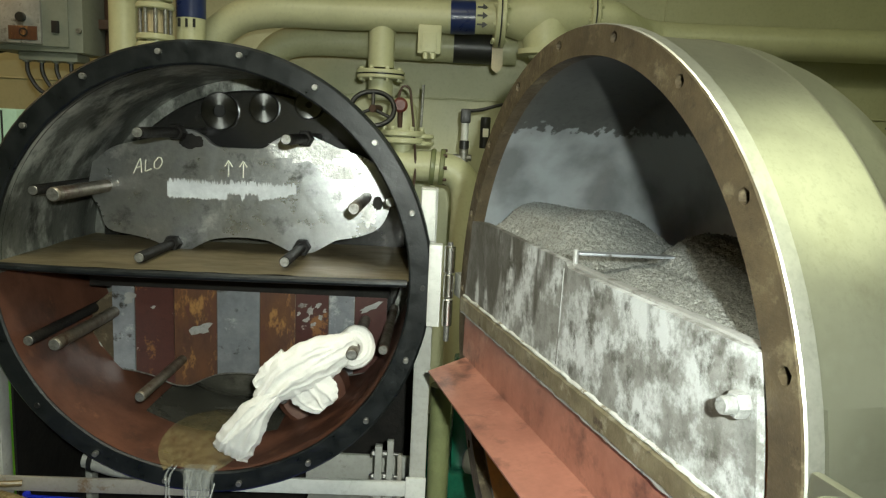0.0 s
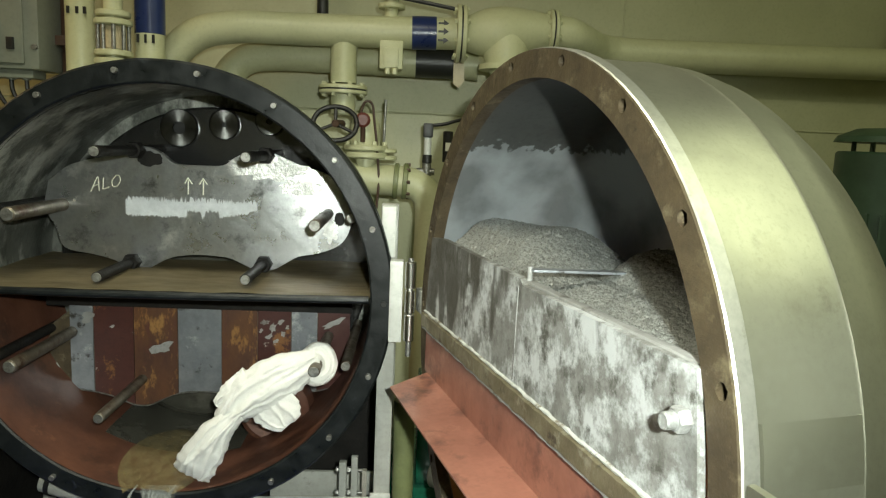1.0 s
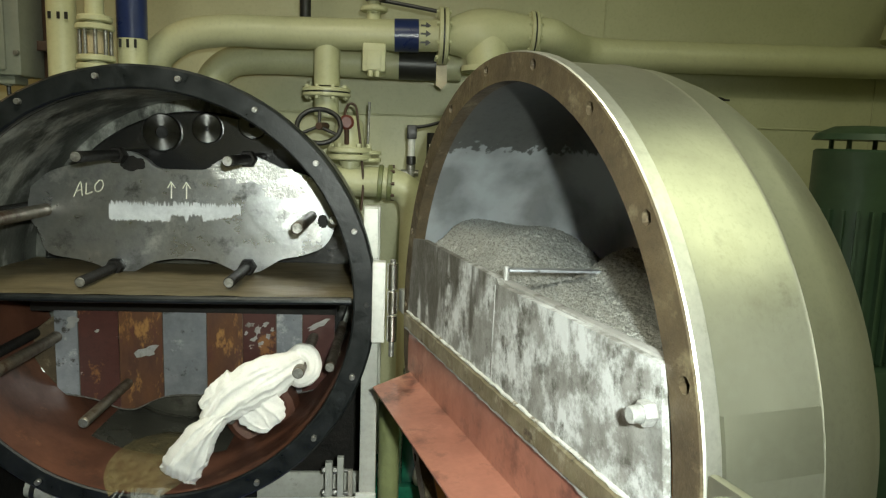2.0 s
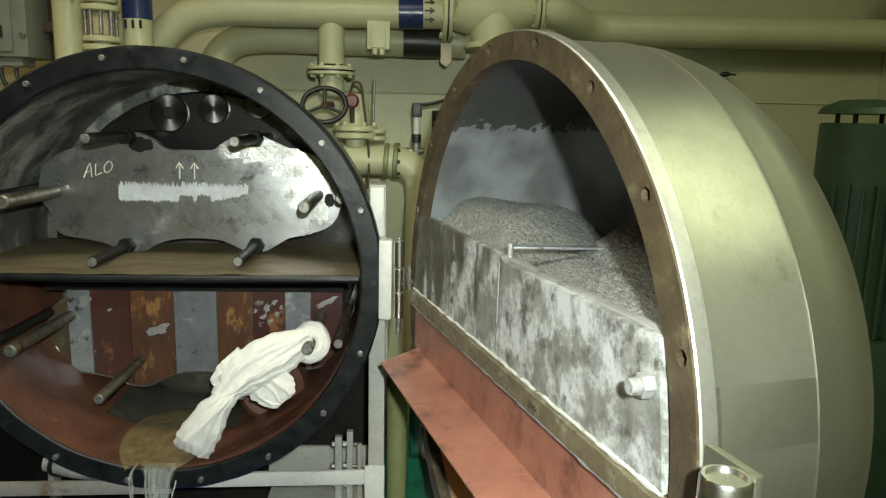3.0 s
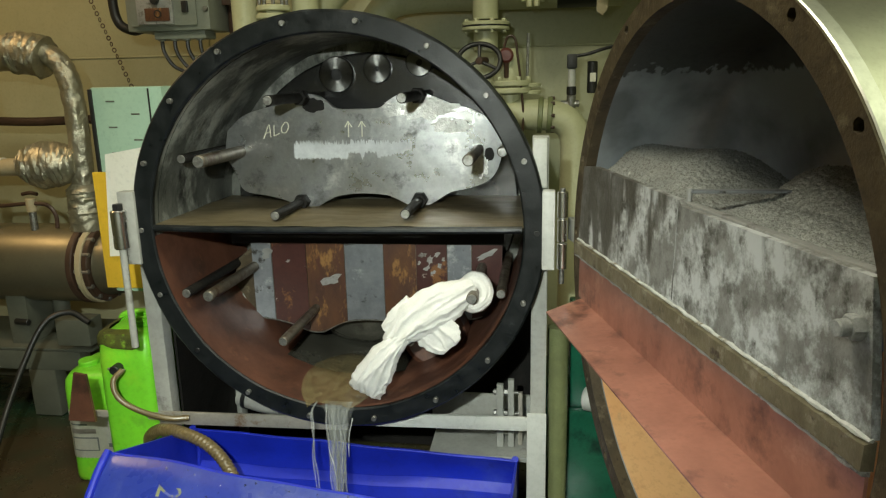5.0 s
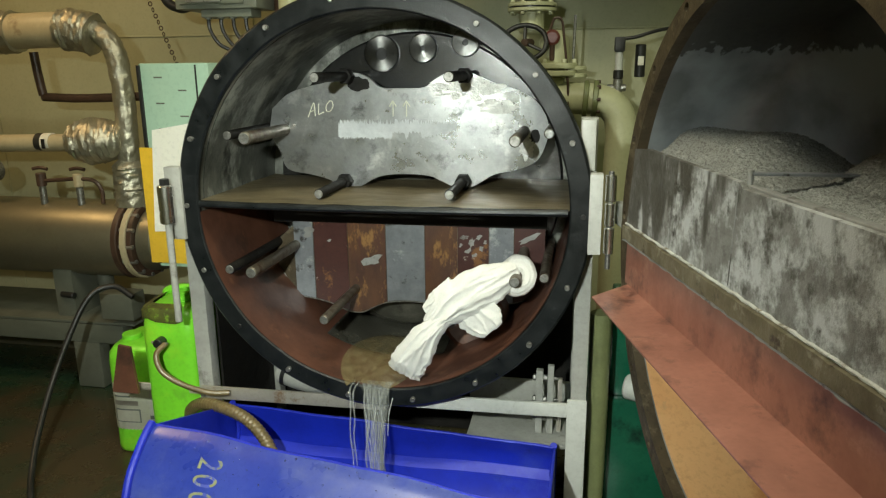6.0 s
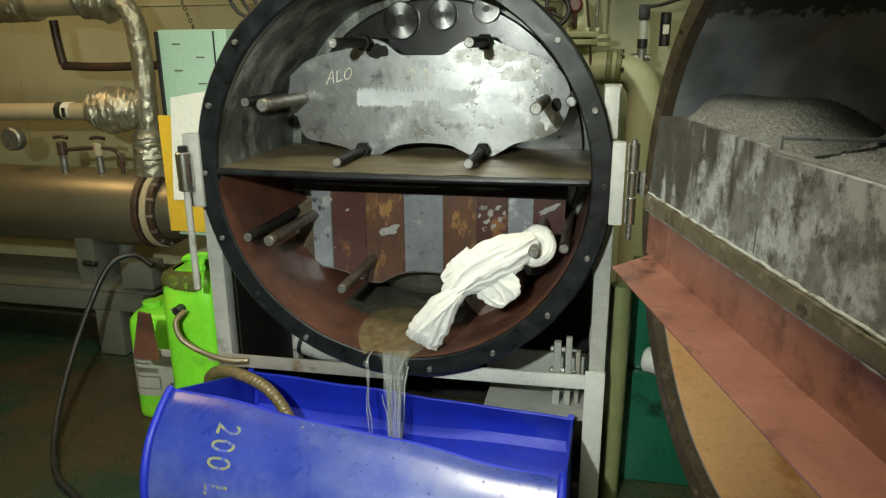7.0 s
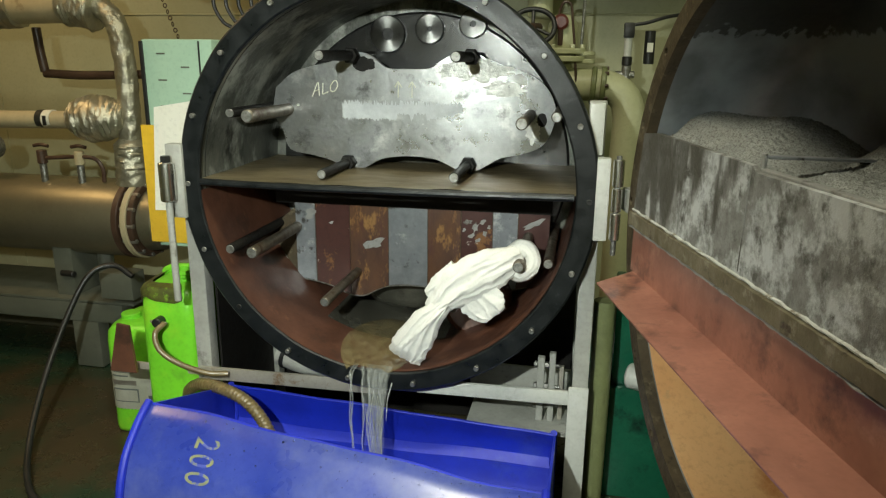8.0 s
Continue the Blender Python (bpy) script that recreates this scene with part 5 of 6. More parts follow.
# ---- pipes on the bulkhead ----
def overhead_pipes():
    t = thing("main_pipe", "cream painted overhead pipe bending down behind the vessel", "pipe")
    part("pipe", tube([(-0.42, 1.05, 1.05), (-0.40, 1.05, 1.25), (-0.345, 1.05, 1.43), (-0.235, 1.05, 1.545), (-0.09, 1.05, 1.58), (0.1, 1.05, 1.583), (0.4, 1.05, 1.588), (0.66, 1.05, 1.594)], 0.054, 32, None, 10), CREAM, t)
    part("tape", rod((0.503, 1.05, 1.59), (0.587, 1.05, 1.592), 0.0565, None, 32, 0.01), NAVY, t, "navy blue pipe marking tape")
    for dz in (0.028, 0.0, -0.028):
        y = 1.05 - math.sqrt(0.056 ** 2 - dz ** 2)
        bm = block(0.592, 0.612, y - 0.001, y + 0.003, 1.589 + dz, 1.595 + dz, 0)
        vs = [bm.verts.new(p) for p in ((0.61, y - 0.001, 1.58 + dz), (0.628, y - 0.001, 1.592 + dz), (0.61, y - 0.001, 1.604 + dz))]
        bm.faces.new(vs)
        part("flow_arrow", bm, BLACKP, t, "black flow arrow")
    pipe_flange(t, (0.672, 1.05, 1.594), (1, 0, 0), 0.098, 0.014)
    part("elbow", tube([(0.28, 1.06, 1.57), (0.27, 1.06, 1.52), (0.27, 1.06, 1.41)], 0.045, 28), CREAM, t)
    v = thing("globe_valve", "large cream painted cast valve body", "valve")
    bm = tube([(0.69, 1.05, 1.594), (0.75, 1.05, 1.60), (0.81, 1.05, 1.605), (0.88, 1.05, 1.612), (0.98, 1.05, 1.617)], lambda s: 0.058 + 0.03 * math.sin(math.pi * s), 32)
    part("body", bm, CREAM, v)
    part("bowl", lathe([(0.0, -0.08), (0.05, -0.075), (0.075, -0.03), (0.08, 0.03), (0.06, 0.09)], 32, None, pose(0.83, 1.04, 1.56, -90)), CREAM, v)
    part("bonnet", lathe([(0.03, 0.0), (0.055, 0.0), (0.06, 0.01), (0.095, 0.012), (0.095, 0.03), (0.0, 0.03)], 32, None, pose(0.83, 1.0, 1.46, 90)), CREAM, v)
    pipe_flange(v, (0.99, 1.05, 1.617), (1, 0, 0), 0.075, 0.012)
    p = thing("return_pipe", "long cream painted pipe running along the bulkhead", "pipe")
    part("pipe", tube([(1.0, 1.05, 1.615), (1.06, 1.06, 1.61), (1.13, 1.13, 1.595), (1.22, 1.22, 1.585), (1.4, 1.25, 1.582), (2.2, 1.25, 1.59), (3.19, 1.25, 1.60)], 0.06, 28), CREAM, p)
    part("pipe", tube([(2.55, 1.2, 1.9), (2.45, 1.2, 1.75), (2.42, 1.2, 1.66)], 0.05, 20), CREAM, p)
    r = thing("rear_pipe", "second cream pipe curving behind the overhead pipe", "pipe")
    part("pipe", tube([(-0.2, 1.22, 1.30), (-0.17, 1.22, 1.42), (-0.10, 1.22, 1.49), (0.02, 1.22, 1.51), (0.25, 1.22, 1.51), (0.55, 1.22, 1.51), (0.75, 1.22, 1.51)], 0.055, 28), CREAM, r)
    part("tape", rod((0.52, 1.22, 1.512), (0.66, 1.22, 1.512), 0.058, None, 28, 0.01), BLACKTAPE, r, "black pipe marking tape")
    c = thing("pipe_clamp", "cream painted pipe clamp with square bolts", "pipe clamp")
    part("saddle", block(0.395, 0.475, 1.0, 1.05, 1.46, 1.555, 0.006), CREAM, c)
    part("strap", block(0.41, 0.46, 0.992, 1.0, 1.465, 1.53, 0.003), CREAM, c)
    for x in (0.424, 0.448):
        part("bolt", hexa((x, 0.996, 1.462), (x, 0.996, 1.442), 0.01), CREAM, c)
    h = thing("hanging_bracket", "cream painted support plate below the pipe flange", "bracket")
    part("plate", prism([(0.655, 1.55), (0.69, 1.55), (0.695, 1.44), (0.675, 1.415), (0.655, 1.43)], 1.10, 1.108), TANPIPE, h)
    s = thing("cable_sleeve", "black cable entering above the pipe", "cable")
    part("cable", rod((0.19, 1.09, 1.63), (0.19, 1.09, 2.69), 0.02), BLACKP, s)
    tv = thing("small_top_valve", "small cream flanged valve with a dark lever on the pipe", "valve")
    part("stem", rod((0.43, 1.05, 1.63), (0.43, 1.05, 1.72), 0.024), CREAM, tv)
    part("flange", rod((0.43, 1.05, 1.665), (0.43, 1.05, 1.682), 0.047, None, 28), CREAM, tv)
    part("lever", tube([(0.44, 1.04, 1.705), (0.54, 1.03, 1.69), (0.66, 1.02, 1.67)], 0.007, 10), BLACKP, tv)
    part("lever_cover", block(0.40, 0.47, 1.0, 1.06, 1.70, 1.73, 0.006), BROWNPIPE, tv)
    d = thing("drop_valve", "cream gate valve with a dark handwheel below the pipe", "valve")
    pipe_flange(d, (0.27, 1.06, 1.387), (0, 0, 1), 0.084, 0.012)
    part("neck", rod((0.27, 1.06, 1.375), (0.27, 1.06, 1.30), 0.043, None, 28), CREAM, d)
    part("body", lathe([(0.03, -0.09), (0.05, -0.06), (0.055, 0.0), (0.045, 0.05), (0.03, 0.08)], 28, None, pose(0.35, 1.07, 1.22, -90)), CREAM, d)
    part("bonnet_flange", rod((0.355, 1.05, 1.18), (0.355, 1.05, 1.20), 0.078, None, 28), CREAM, d)
    part("bonnet_flange", rod((0.355, 1.05, 1.155), (0.355, 1.05, 1.175), 0.078, None, 28), CREAM, d)
    for k in range(6):
        a = k * 1.047
        part("bolt", hexa((0.355 + 0.066 * math.cos(a), 1.05 + 0.066 * math.sin(a), 1.20), (0.355 + 0.066 * math.cos(a), 1.05 + 0.066 * math.sin(a), 1.213), 0.009), CREAM, d)
    part("riser", rod((0.355, 1.05, 1.155), (0.355, 1.05, 1.08), 0.035), CREAM, d)
    wl = part("handwheel", tube([(0.252 + 0.075 * math.cos(a), 0.985 + 0.02 * math.sin(a), 1.268 + 0.058 * math.sin(a)) for a in [radians(30 * k) for k in range(13)]], 0.0085, 12, None, 5), BLACKP, d, "dark painted handwheel")
    for k in range(3):
        a = radians(90 + 120 * k)
        part("spoke", rod((0.252, 0.99, 1.268), (0.252 + 0.073 * math.cos(a), 0.985 + 0.02 * math.sin(a), 1.268 + 0.056 * math.sin(a)), 0.006, None, 10), BLACKP, wl)
    part("hub", rod((0.252, 0.975, 1.268), (0.27, 1.05, 1.27), 0.013), BROWNPIPE, wl)
    b = thing("red_knob_valve", "small valve with a red knob and looping tube", "valve")
    part("knob", lathe([(0.0, -0.01), (0.018, -0.01), (0.026, -0.004), (0.026, 0.006), (0.018, 0.012), (0, 0.012)], 14, None, pose(0.345, 1.0, 1.285)), REDPART, b)
    part("stem", rod((0.345, 1.0, 1.285), (0.345, 1.02, 1.21), 0.009), BROWNPIPE, b)
    part("capillary", tube([(0.335, 1.0, 1.30), (0.35, 1.0, 1.345), (0.375, 1.0, 1.34), (0.385, 1.0, 1.28), (0.395, 1.0, 1.20), (0.405, 1.0, 1.08), (0.40, 1.0, 0.98)], 0.0045, 8), BROWNPIPE, b)
    st = thing("thin_stem_valve", "thin valve stem with a small flange pair", "valve")
    part("stem", rod((0.415, 1.06, 1.15), (0.42, 1.06, 1.36), 0.005), STUD, st)
    part("flange", rod((0.42, 1.06, 1.175), (0.42, 1.06, 1.19), 0.045, None, 24), CREAM, st)
    part("flange", rod((0.42, 1.06, 1.15), (0.42, 1.06, 1.165), 0.045, None, 24), CREAM, st)
    k = thing("elbow_pipe", "cream pipe elbow with an olive banded joint", "pipe")
    part("pipe", tube([(0.25, 1.05, 1.08), (0.40, 1.05, 1.08), (0.50, 1.05, 1.075), (0.56, 1.05, 1.05), (0.59, 1.05, 0.98), (0.59, 1.05, 0.8), (0.59, 1.05, 0.3)], 0.055, 28), CREAM, k)
    for x in (0.455, 0.488):
        part("band", rod((x, 1.05, 1.078), (x + 0.018, 1.05, 1.077), 0.064, None, 28, 0.05), OLIVE, k, "olive rubber joint band")
    for a in range(8):
        part("bolt", hexa((0.50, 1.05 + 0.058 * math.cos(a * 0.785), 1.078 + 0.058 * math.sin(a * 0.785)), (0.515, 1.05 + 0.058 * math.cos(a * 0.785), 1.078 + 0.058 * math.sin(a * 0.785)), 0.007), BROWNPIPE, k)
    g = thing("sight_gauge", "small black and glass flow gauge with a cable", "gauge")
    part("head", block(0.555, 0.59, 1.03, 1.07, 1.235, 1.285, 0.006), BLACKP, g)
    part("glass", rod((0.572, 1.05, 1.17), (0.572, 1.05, 1.24), 0.013), WHITEPAINT, g)
    part("collar", rod((0.572, 1.05, 1.145), (0.572, 1.05, 1.175), 0.017), BLACKP, g)
    part("cock", rod((0.535, 1.05, 1.115), (0.60, 1.05, 1.115), 0.012), STUD, g)
    part("cock_body", rod((0.572, 1.05, 1.09), (0.572, 1.05, 1.145), 0.016), STUD, g)
    part("cable", tube([(0.585, 1.05, 1.278), (0.63, 1.05, 1.285), (0.70, 1.06, 1.305), (0.8, 1.1, 1.32)], 0.006, 8), BLACKP, g)
    part("thin_tube", tube([(0.575, 1.06, 1.09), (0.58, 1.08, 1.0), (0.575, 1.1, 0.9)], 0.003, 6), STUD, g)
    lv = thing("wall_lever", "small dark cock lever on the bulkhead", "lever")
    part("lever", tube([(1.785, 1.33, 1.432), (1.815, 1.33, 1.435), (1.852, 1.33, 1.434)], lambda s: 0.004 + 0.007 * math.sin(math.pi * min(1, s * 1.3)), 10), BLACKP, lv)
    part("stem", rod((1.82, 1.33, 1.435), (1.82, 1.374, 1.435), 0.007), BLACKP, lv)
    g2 = thing("transmitter", "small dark pressure transmitter", "gauge")
    part("body", rod((0.645, 1.08, 1.15), (0.645, 1.08, 1.26), 0.018), BLACKP, g2)
    part("label", block(0.636, 0.656, 1.06, 1.064, 1.19, 1.22, 0.001), PAPER, g2)


def left_corner():
    b = thing("switch_box", "grey electrical switch box with a rotary switch plate", "switch box")
    part("body", block(-0.88, -0.59, 0.70, 0.85, 1.385, 1.75, 0.008), BOXGREY, b)
    lid = part("lid", block(-0.86, -0.63, 0.69, 0.70, 1.40, 1.74, 0.005), BOXGREY, b)
    part("plate", block(-0.83, -0.705, 0.678, 0.691, 1.405, 1.53, 0.004), TRIM, lid, "pale switch plate")
    part("warning_plate", block(-0.80, -0.715, 0.675, 0.679, 1.415, 1.455, 0.001), ORANGEPANEL, lid)
    part("symbol", lathe([(0.009, 0), (0.013, 0), (0.013, 0.002), (0.009, 0.002)], 20, None, pose(-0.755, 0.6735, 1.437)), BLACKP, lid)
    part("switch", rod((-0.76, 0.69, 1.48), (-0.76, 0.665, 1.48), 0.014), BLACKP, lid)
    part("latch", block(-0.675, -0.655, 0.68, 0.692, 1.44, 1.475, 0.002), BLACKP, lid)
    part("screw", rod((-0.60, 0.70, 1.45), (-0.60, 0.69, 1.45), 0.008), STUD, b)
    part("gland_strip", block(-0.80, -0.62, 0.72, 0.80, 1.36, 1.385, 0.004), BOXGREY, b)
    for k in range(4):
        x = -0.785 + 0.045 * k
        gl = part("gland", rod((x, 0.74, 1.385), (x, 0.74, 1.355), 0.012), BOXGREY, b)
        part("cable", tube([(x, 0.74, 1.36), (x + 0.004, 0.74, 1.32), (x + 0.03, 0.745, 1.275), (x + 0.075, 0.76, 1.235), (x + 0.09, 0.78, 1.1)], 0.0065, 8), BLACKP, b)
    part("conduit", tube([(-0.86, 0.76, 1.40), (-0.90, 0.76, 1.395), (-0.95, 0.76, 1.43), (-0.96, 0.76, 1.55), (-0.96, 0.76, 1.8)], 0.016, 12), BLACKP, b)
    p = thing("brown_pipe", "dark brown vertical pipe", "pipe")
    part("pipe", rod((-0.57, 0.85, 0.9), (-0.57, 0.85, 2.69), 0.022), BROWNPIPE, p)
    part("clip", block(-0.62, -0.55, 0.80, 0.84, 1.47, 1.50, 0.003), BROWNPIPE, p)
    p = thing("riser_pipe", "cream vertical riser pipe", "pipe")
    part("pipe", rod((-0.49, 0.75, 0.8), (-0.49, 0.75, 2.69), 0.042, None, 28), CREAM, p)
    for dx in (-0.018, 0.008, 0.03):
        part("flow_arrow", block(-0.492 + dx, -0.484 + dx, 0.705, 0.712, 1.555, 1.575, 0), BLACKP, p)
    v = thing("flanged_check_valve", "small cream flanged valve with exposed bolts", "valve")
    for z, r in ((1.525, 0.055), (1.55, 0.05), (1.435, 0.055), (1.41, 0.056)):
        part("flange", rod((-0.38, 0.72, z), (-0.38, 0.72, z + 0.018), r, None, 28), CREAM, v)
    part("core", rod((-0.38, 0.72, 1.38), (-0.38, 0.72, 1.8), 0.027), CREAM, v)
    part("core_dark", rod((-0.38, 0.72, 1.455), (-0.38, 0.72, 1.525), 0.03), TANPIPE, v)
    for k in range(5):
        a = -2.6 + k * 0.7
        part("bolt", rod((-0.38 + 0.043 * math.cos(a), 0.72 + 0.043 * math.sin(a), 1.44), (-0.38 + 0.043 * math.cos(a), 0.72 + 0.043 * math.sin(a), 1.535), 0.006), STUD, v)
    p = thing("taped_pipe", "cream vertical pipe with a blue marking band", "pipe")
    part("pipe", rod((-0.30, 0.80, 0.9), (-0.30, 0.80, 2.69), 0.044, None, 28), CREAM, p)
    part("tape", rod((-0.30, 0.80, 1.515), (-0.30, 0.80, 1.66), 0.0455, None, 28, 0.01), NAVY, p)
    for k in range(3):
        part("flow_arrow", block(-0.325 + 0.023 * k, -0.318 + 0.023 * k, 0.752, 0.758, 1.485, 1.51, 0), BLACKP, p)
    part("flange", rod((-0.26, 0.80, 1.40), (-0.26, 0.80, 1.412), 0.075, None, 28), CREAM, p)
    # mint green cabinet with papers
    c = thing("mint_cabinet", "mint green steel cabinet standing beside the vessel", "cabinet")
    part("body", block(-0.745, -0.535, 0.25, 0.62, 0.63, 1.21, 0.006), MINT, c)
    part("leg", block(-0.70, -0.66, 0.54, 0.58, 0.0, 0.63, 0.003), SKID, c)
    part("leg", block(-0.60, -0.56, 0.54, 0.58, 0.0, 0.63, 0.003), SKID, c)
    part("edge_strip", block(-0.748, -0.738, 0.244, 0.252, 0.64, 1.205, 0.001), BLACKP, c)
    part("door_gap", block(-0.575, -0.571, 0.2475, 0.252, 0.64, 1.205, 0), BLACKP, c)
    for k in range(6):
        part("print_bar", block(-0.70 + 0.07 * (k % 2), -0.675 + 0.07 * (k % 2), 0.2485, 0.251, 1.17 - 0.035 * k, 1.174 - 0.035 * k, 0), SKID, c)
    bd = thing("yellow_board", "yellow board leaning on the mint cabinet", "board")
    part("board", block(-0.76, -0.55, 0.235, 0.243, 0.645, 0.98, 0.002, None), YELLOW, bd)
    pp = thing("paper_sheet", "white paper sheet stuck on the cabinet front", "paper")
    part("sheet", prism([(-0.735, 0.74), (-0.56, 0.75), (-0.56, 1.055), (-0.71, 1.03)], 0.229, 0.233), PAPER, pp)
    # heater with cladding on a skid
    h = thing("heat_exchanger", "metal clad horizontal heat exchanger with a bolted end flange", "heat exchanger")
    part("shell", crumple(lathe([(0.145, -1.3), (0.147, -0.6), (0.147, -0.02), (0.14, 0.0)], 64, None, axis((-1.185, 0.80, 0.568), (0.0, 0.80, 0.568))), 0.003, 4), LAG, h)
    for x, r in ((-1.19, 0.152), (-1.155, 0.150), (-1.135, 0.142)):
        part("end_flange", rod((x - 0.012, 0.80, 0.568), (x + 0.012, 0.80, 0.568), r, None, 48, 0.02), TANPIPE if r == 0.150 else BROWNPIPE, h)
    for k in range(14):
        a = k * 2 * math.pi / 14
        part("bolt", hexa((-1.175, 0.80 + 0.136 * math.cos(a), 0.568 + 0.136 * math.sin(a)), (-1.118, 0.80 + 0.136 * math.cos(a), 0.568 + 0.136 * math.sin(a)), 0.009), STUD, h)
    part("head", lathe([(0.12, 0), (0.115, 0.05), (0.08, 0.09), (0, 0.1)], 40, None, axis((-1.12, 0.80, 0.568), (0, 0.80, 0.568))), LAG, h)
    part("nozzle", rod((-1.35, 0.80, 0.44), (-1.35, 0.80, 0.27), 0.03), SKID, h)
    part("saddle", block(-1.5, -1.42, 0.70, 0.9, 0.25, 0.46, 0.004), SKID, h)
    s = thing("skid_frame", "grey green painted steel skid under the heat exchanger", "skid")
    part("beam", block(-3.1, -1.2, 0.66, 0.72, 0.185, 0.26, 0.004), SKID, s)
    part("leg", block(-1.42, -1.31, 0.66, 0.72, 0.0, 0.185, 0.004), SKID, s)
    part("top_plate", block(-3.1, -1.15, 0.66, 1.0, 0.262, 0.272, 0.002), SKID, s)
    part("back_panel", block(-3.1, -1.3, 1.0, 1.01, 0.0, 0.26, 0.002), LAG, s)
    part("bracket", block(-1.25, -1.12, 0.62, 0.70, 0.30, 0.40, 0.004), SKID, s)
    f = thing("foil_pipe", "steam pipe wrapped in crumpled silver foil", "pipe")
    wrinkle = lambda sd: (lambda s, a: 1 + 0.13 * noise.noise(Vector((math.cos(a) * 2.2, math.sin(a) * 2.2, s * 22 + sd))) + 0.10 * abs(noise.noise(Vector((math.cos(a) * 5, math.sin(a) * 5, s * 55 + sd)))))
    part("elbow", tube([(-1.33, 0.78, 1.33), (-1.25, 0.78, 1.33), (-1.185, 0.78, 1.27), (-1.165, 0.78, 1.15), (-1.165, 0.78, 0.98), (-1.172, 0.78, 0.86)], 0.036, 40, None, 18, shape=wrinkle(0)), FOIL, f)
    part("foil_joint", tube([(-1.172, 0.78, 0.87), (-1.175, 0.78, 0.80), (-1.178, 0.78, 0.70)], lambda s: 0.058 - 0.02 * (1 - min(1, s * 6)), 40, None, 12, shape=wrinkle(5)), FOIL, f)
    part("foil_cover", tube([(-1.37, 0.78, 1.335), (-1.31, 0.78, 1.33), (-1.25, 0.78, 1.315)], 0.07, 40, None, 10, shape=wrinkle(9)), FOIL, f)
    part("pipe", tube([(-3.1, 0.78, 1.31), (-2.0, 0.78, 1.325), (-1.35, 0.78, 1.335)], 0.062, 28), TANPIPE, f)
    part("foil_end", tube([(-1.75, 0.78, 1.325), (-1.65, 0.78, 1.327), (-1.57, 0.78, 1.33)], 0.072, 40, None, 10, shape=wrinkle(14)), FOIL, f)
    f2 = thing("middle_pipe", "tan pipe with a black band and a foil wrapped valve", "pipe")
    part("pipe", tube([(-3.1, 0.75, 0.92), (-2.0, 0.75, 0.925), (-1.36, 0.75, 0.935)], 0.032, 24), TANPIPE, f2)
    part("band", rod((-1.515, 0.75, 0.935), (-1.49, 0.75, 0.935), 0.034, None, 24, 0.01), BLACKTAPE, f2)
    part("label", rod((-1.488, 0.75, 0.935), (-1.455, 0.75, 0.936), 0.0335, None, 24, 0.01), PAPER, f2)
    part("arrow", block(-1.478, -1.465, 0.714, 0.718, 0.915, 0.95, 0), BLACKP, f2)
    part("foil_valve", tube([(-1.38, 0.75, 0.938), (-1.34, 0.75, 0.94), (-1.28, 0.75, 0.942), (-1.22, 0.76, 0.945), (-1.18, 0.77, 0.945)], lambda s: 0.045 + 0.035 * math.sin(math.pi * s), 40, None, 12, shape=wrinkle(21)), FOIL, f2)
    d = thing("dark_branch_pipe", "dark brown branch pipe on the bulkhead", "pipe")
    part("pipe", tube([(-1.575, 0.86, 1.26), (-1.57, 0.86, 1.18), (-1.56, 0.86, 1.10)], 0.016, 12), BROWNPIPE, d)
    part("pipe", tube([(-1.56, 0.86, 1.095), (-1.4, 0.86, 1.09), (-1.2, 0.86, 1.095), (-1.05, 0.86, 1.10)], 0.0165, 12), BROWNPIPE, d)
    for x in (-1.53, -1.372):
        n = thing("needle_valve", "small brass needle valve on the heat exchanger", "valve")
        part("stem", rod((x, 0.75, 0.70), (x, 0.75, 0.80), 0.013), STUD, n)
        part("body", rod((x, 0.75, 0.77), (x, 0.75, 0.82), 0.018), TANPIPE if x > -1.5 else BROWNPIPE, n)
        part("handle", tube([(x - 0.03, 0.75, 0.835), (x, 0.75, 0.84), (x + 0.03, 0.75, 0.835)], 0.007, 10), BROWNPIPE, n)
    n = thing("impulse_tube", "thin dark tube linking the needle valves", "tube")
    part("tube", tube([(-1.52, 0.75, 0.79), (-1.45, 0.75, 0.795), (-1.38, 0.75, 0.80), (-1.31, 0.75, 0.795), (-1.28, 0.75, 0.76), (-1.28, 0.75, 0.71)], 0.0075, 10), BROWNPIPE, n)
    g = thing("dial_gauge", "small round pressure gauge", "gauge")
    part("case", rod((-1.72, 0.75, 0.83), (-1.72, 0.71, 0.83), 0.045, None, 28), STUD, g)
    ch = thing("hanging_chain", "thin dark steel chain hanging from the deckhead", "chain")
    for k in range(70):
        part("link", lathe([(0.007, -0.002), (0.0095, 0), (0.007, 0.002), (0.005, 0), (0.007, -0.002)], 10, None, pose(-1.62 + 0.0085 * k, 0.95, 2.694 - 0.0218 * k, 0, 0, 90 * (k % 2))), BROWNPIPE, ch)
    dc = thing("drain_cock", "small drain cock under the heat exchanger", "valve")
    part("body", rod((-1.45, 0.72, 0.40), (-1.45, 0.72, 0.30), 0.016), STUD, dc)
    part("handle", rod((-1.47, 0.70, 0.36), (-1.41, 0.69, 0.36), 0.012), BLACKP, dc)


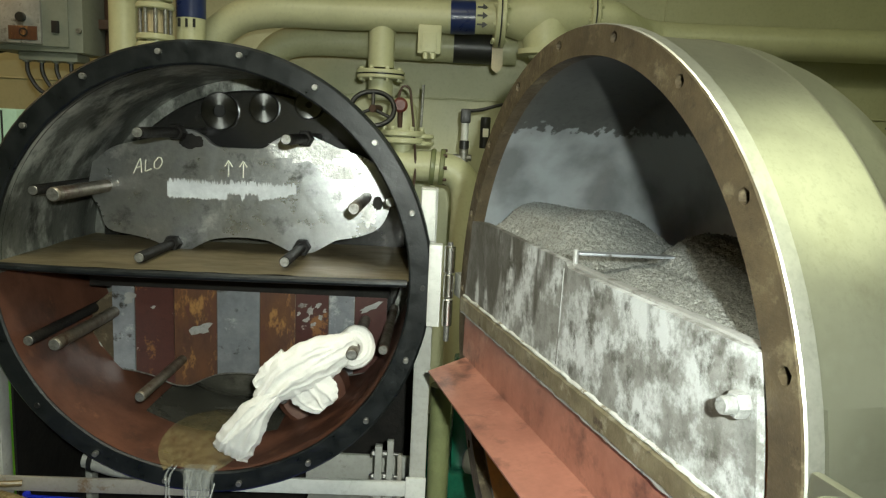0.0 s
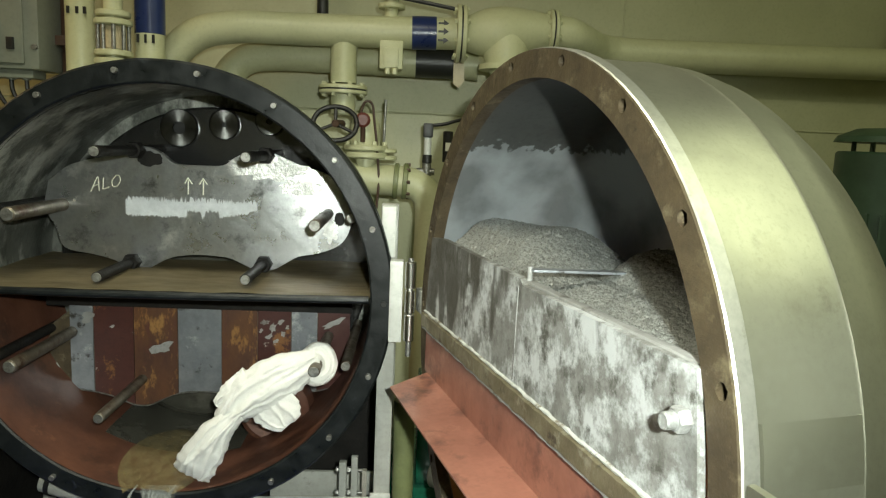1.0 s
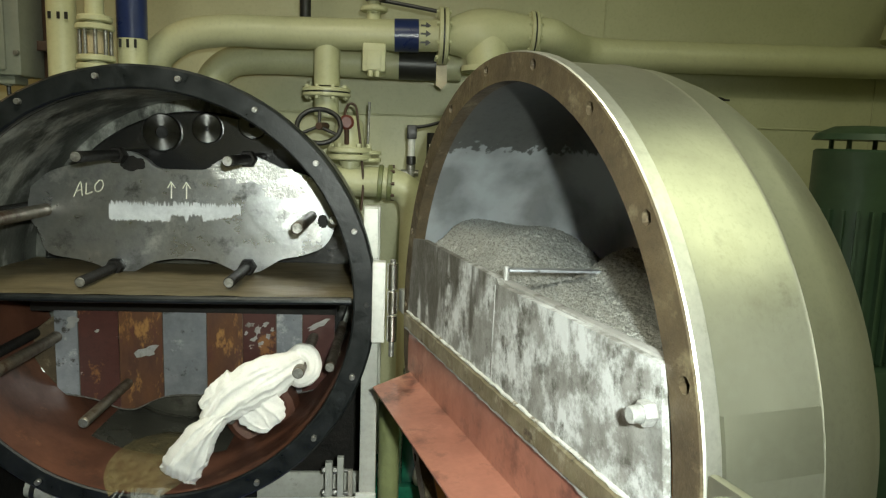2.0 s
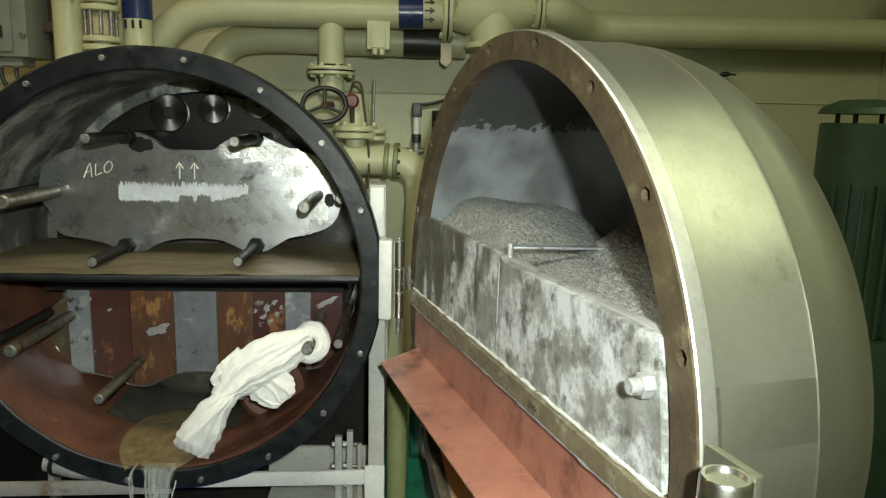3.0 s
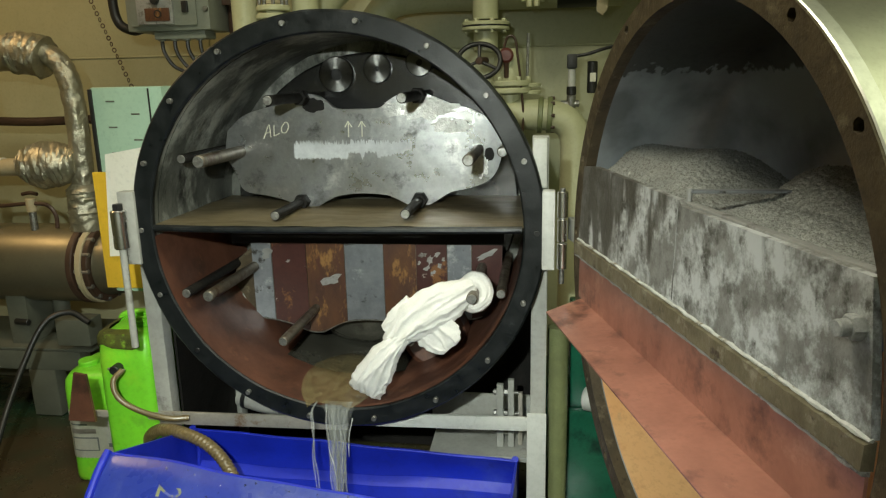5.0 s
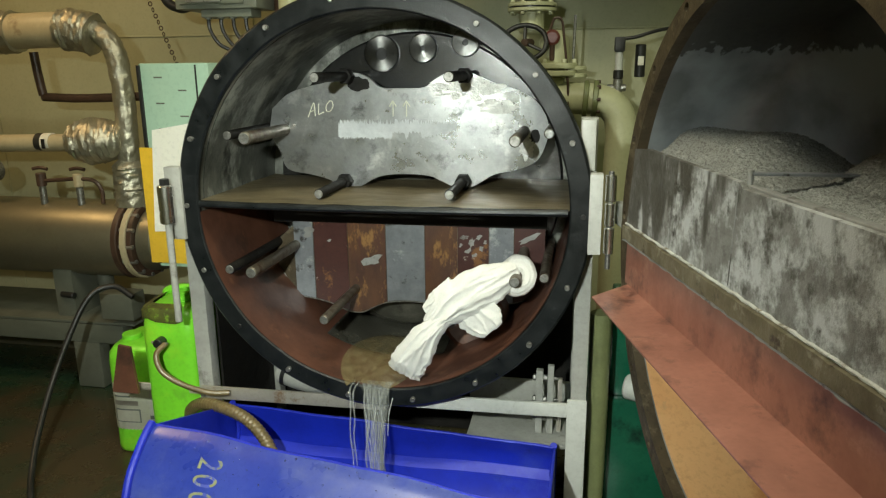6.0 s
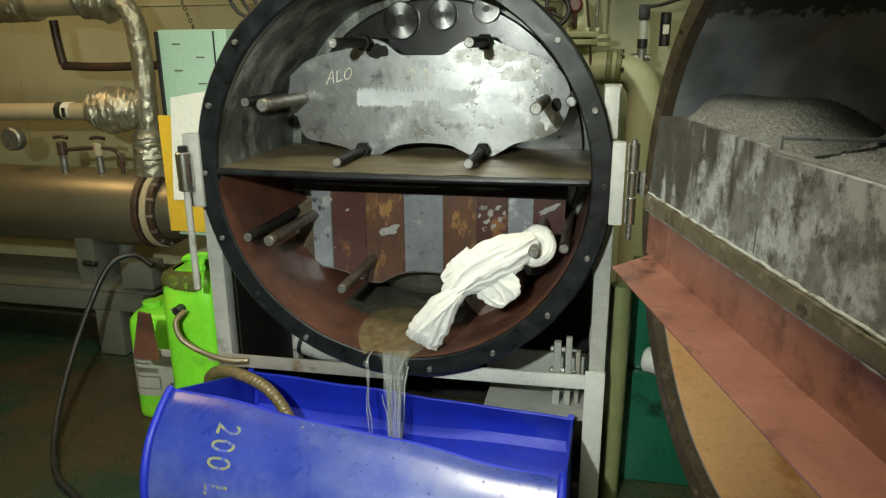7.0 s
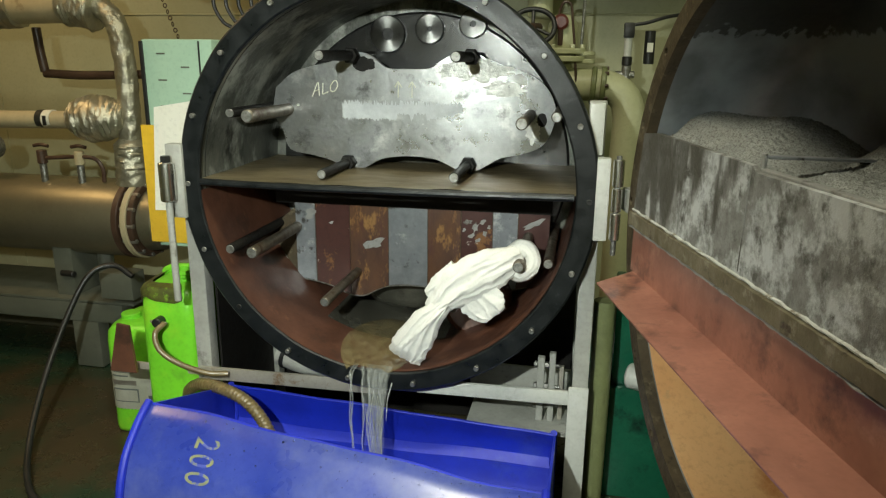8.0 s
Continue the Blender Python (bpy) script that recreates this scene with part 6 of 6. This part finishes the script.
def motor():
    m = thing("pump_motor", "dark green vertical electric motor with a rain cap", "motor")
    part("body", rod((2.07, 0.8, 0.55), (2.07, 0.8, 1.255), 0.145, None, 40, 0.05), MOTORG, m)
    part("cap", lathe([(0.0, 0.05), (0.09, 0.045), (0.145, 0.02), (0.155, 0.0), (0.14, 0.0), (0.0, 0.02)], 40, None, pose(2.07, 0.8, 1.285, 90)), MOTORG, m)
    for k in range(4):
        a = 0.6 + k * 1.57
        part("standoff", rod((2.07 + 0.1 * math.cos(a), 0.8 + 0.1 * math.sin(a), 1.25), (2.07 + 0.1 * math.cos(a), 0.8 + 0.1 * math.sin(a), 1.30), 0.008), MOTORG, m)
    for k in range(24):
        a = 2 * math.pi * k / 24
        part("fin", block(0.143, 0.165, -0.004, 0.004, 0.56, 1.06, 0, None, pose(2.07, 0.8, 0, 0, 0, math.degrees(a))), MOTORG, m)
    part("base", block(1.87, 2.27, 0.6, 1.0, 0.0, 0.55, 0.01), MOTORG, m)


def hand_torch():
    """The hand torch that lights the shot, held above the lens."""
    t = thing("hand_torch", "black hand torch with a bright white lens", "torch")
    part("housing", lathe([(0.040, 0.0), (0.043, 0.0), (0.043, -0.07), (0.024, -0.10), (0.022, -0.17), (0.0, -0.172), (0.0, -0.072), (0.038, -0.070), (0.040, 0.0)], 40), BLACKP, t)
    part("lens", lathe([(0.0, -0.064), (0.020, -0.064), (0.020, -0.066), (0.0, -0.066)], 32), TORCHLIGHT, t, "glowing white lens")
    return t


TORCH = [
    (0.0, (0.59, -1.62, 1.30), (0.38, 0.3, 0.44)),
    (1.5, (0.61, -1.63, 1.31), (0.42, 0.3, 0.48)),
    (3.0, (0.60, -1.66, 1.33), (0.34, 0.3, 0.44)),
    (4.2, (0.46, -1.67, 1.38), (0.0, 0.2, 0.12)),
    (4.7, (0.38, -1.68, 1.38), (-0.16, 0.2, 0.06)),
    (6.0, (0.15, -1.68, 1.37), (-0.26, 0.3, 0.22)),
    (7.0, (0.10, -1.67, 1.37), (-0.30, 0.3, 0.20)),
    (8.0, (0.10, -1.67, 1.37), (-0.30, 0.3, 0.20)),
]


def motions():
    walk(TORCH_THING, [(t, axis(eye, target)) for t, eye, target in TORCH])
    for t, i in STREAMS:
        rnd = random.Random(50 + i)
        rows = []
        for k in range(33):
            s = k * 0.25
            rows.append((s, pose(0.004 * math.sin(2.9 * s + i * 1.7) + rnd.uniform(-0.002, 0.002), 0.003 * math.sin(3.7 * s + i) - 0.002, 0.0, 0, 0, 0) @ Matrix.Translation((0, 0, ZC - 0.44)) @ pose(0, 0, 0, 0.8 * math.sin(4.1 * s + i), 1.2 * math.sin(3.3 * s + 2 * i), 3 * math.sin(2.1 * s + i)) @ Matrix.Translation((0, 0, -(ZC - 0.44)))))
        walk(t, rows)


def settle(build, shift):
    """Builds a group of things and sets the whole group over by a small way."""
    before = set(bpy.data.objects)
    build()
    for ob in bpy.data.objects:
        if ob not in before and ob.parent is None:
            ob.location += Vector(shift)


room()
vessel()
cover()
wire_pads()
frame_stand()
settle(drum, (-0.002, -0.013, -0.002))
braided_hose()
jerrycans()
cloth()
water()
small_bits()
settle(overhead_pipes, (0.016, -0.033, 0.006))
settle(left_corner, (0.006, 0.0, 0.003))
settle(motor, (0.013, -0.046, 0.0))
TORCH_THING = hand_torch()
motions()
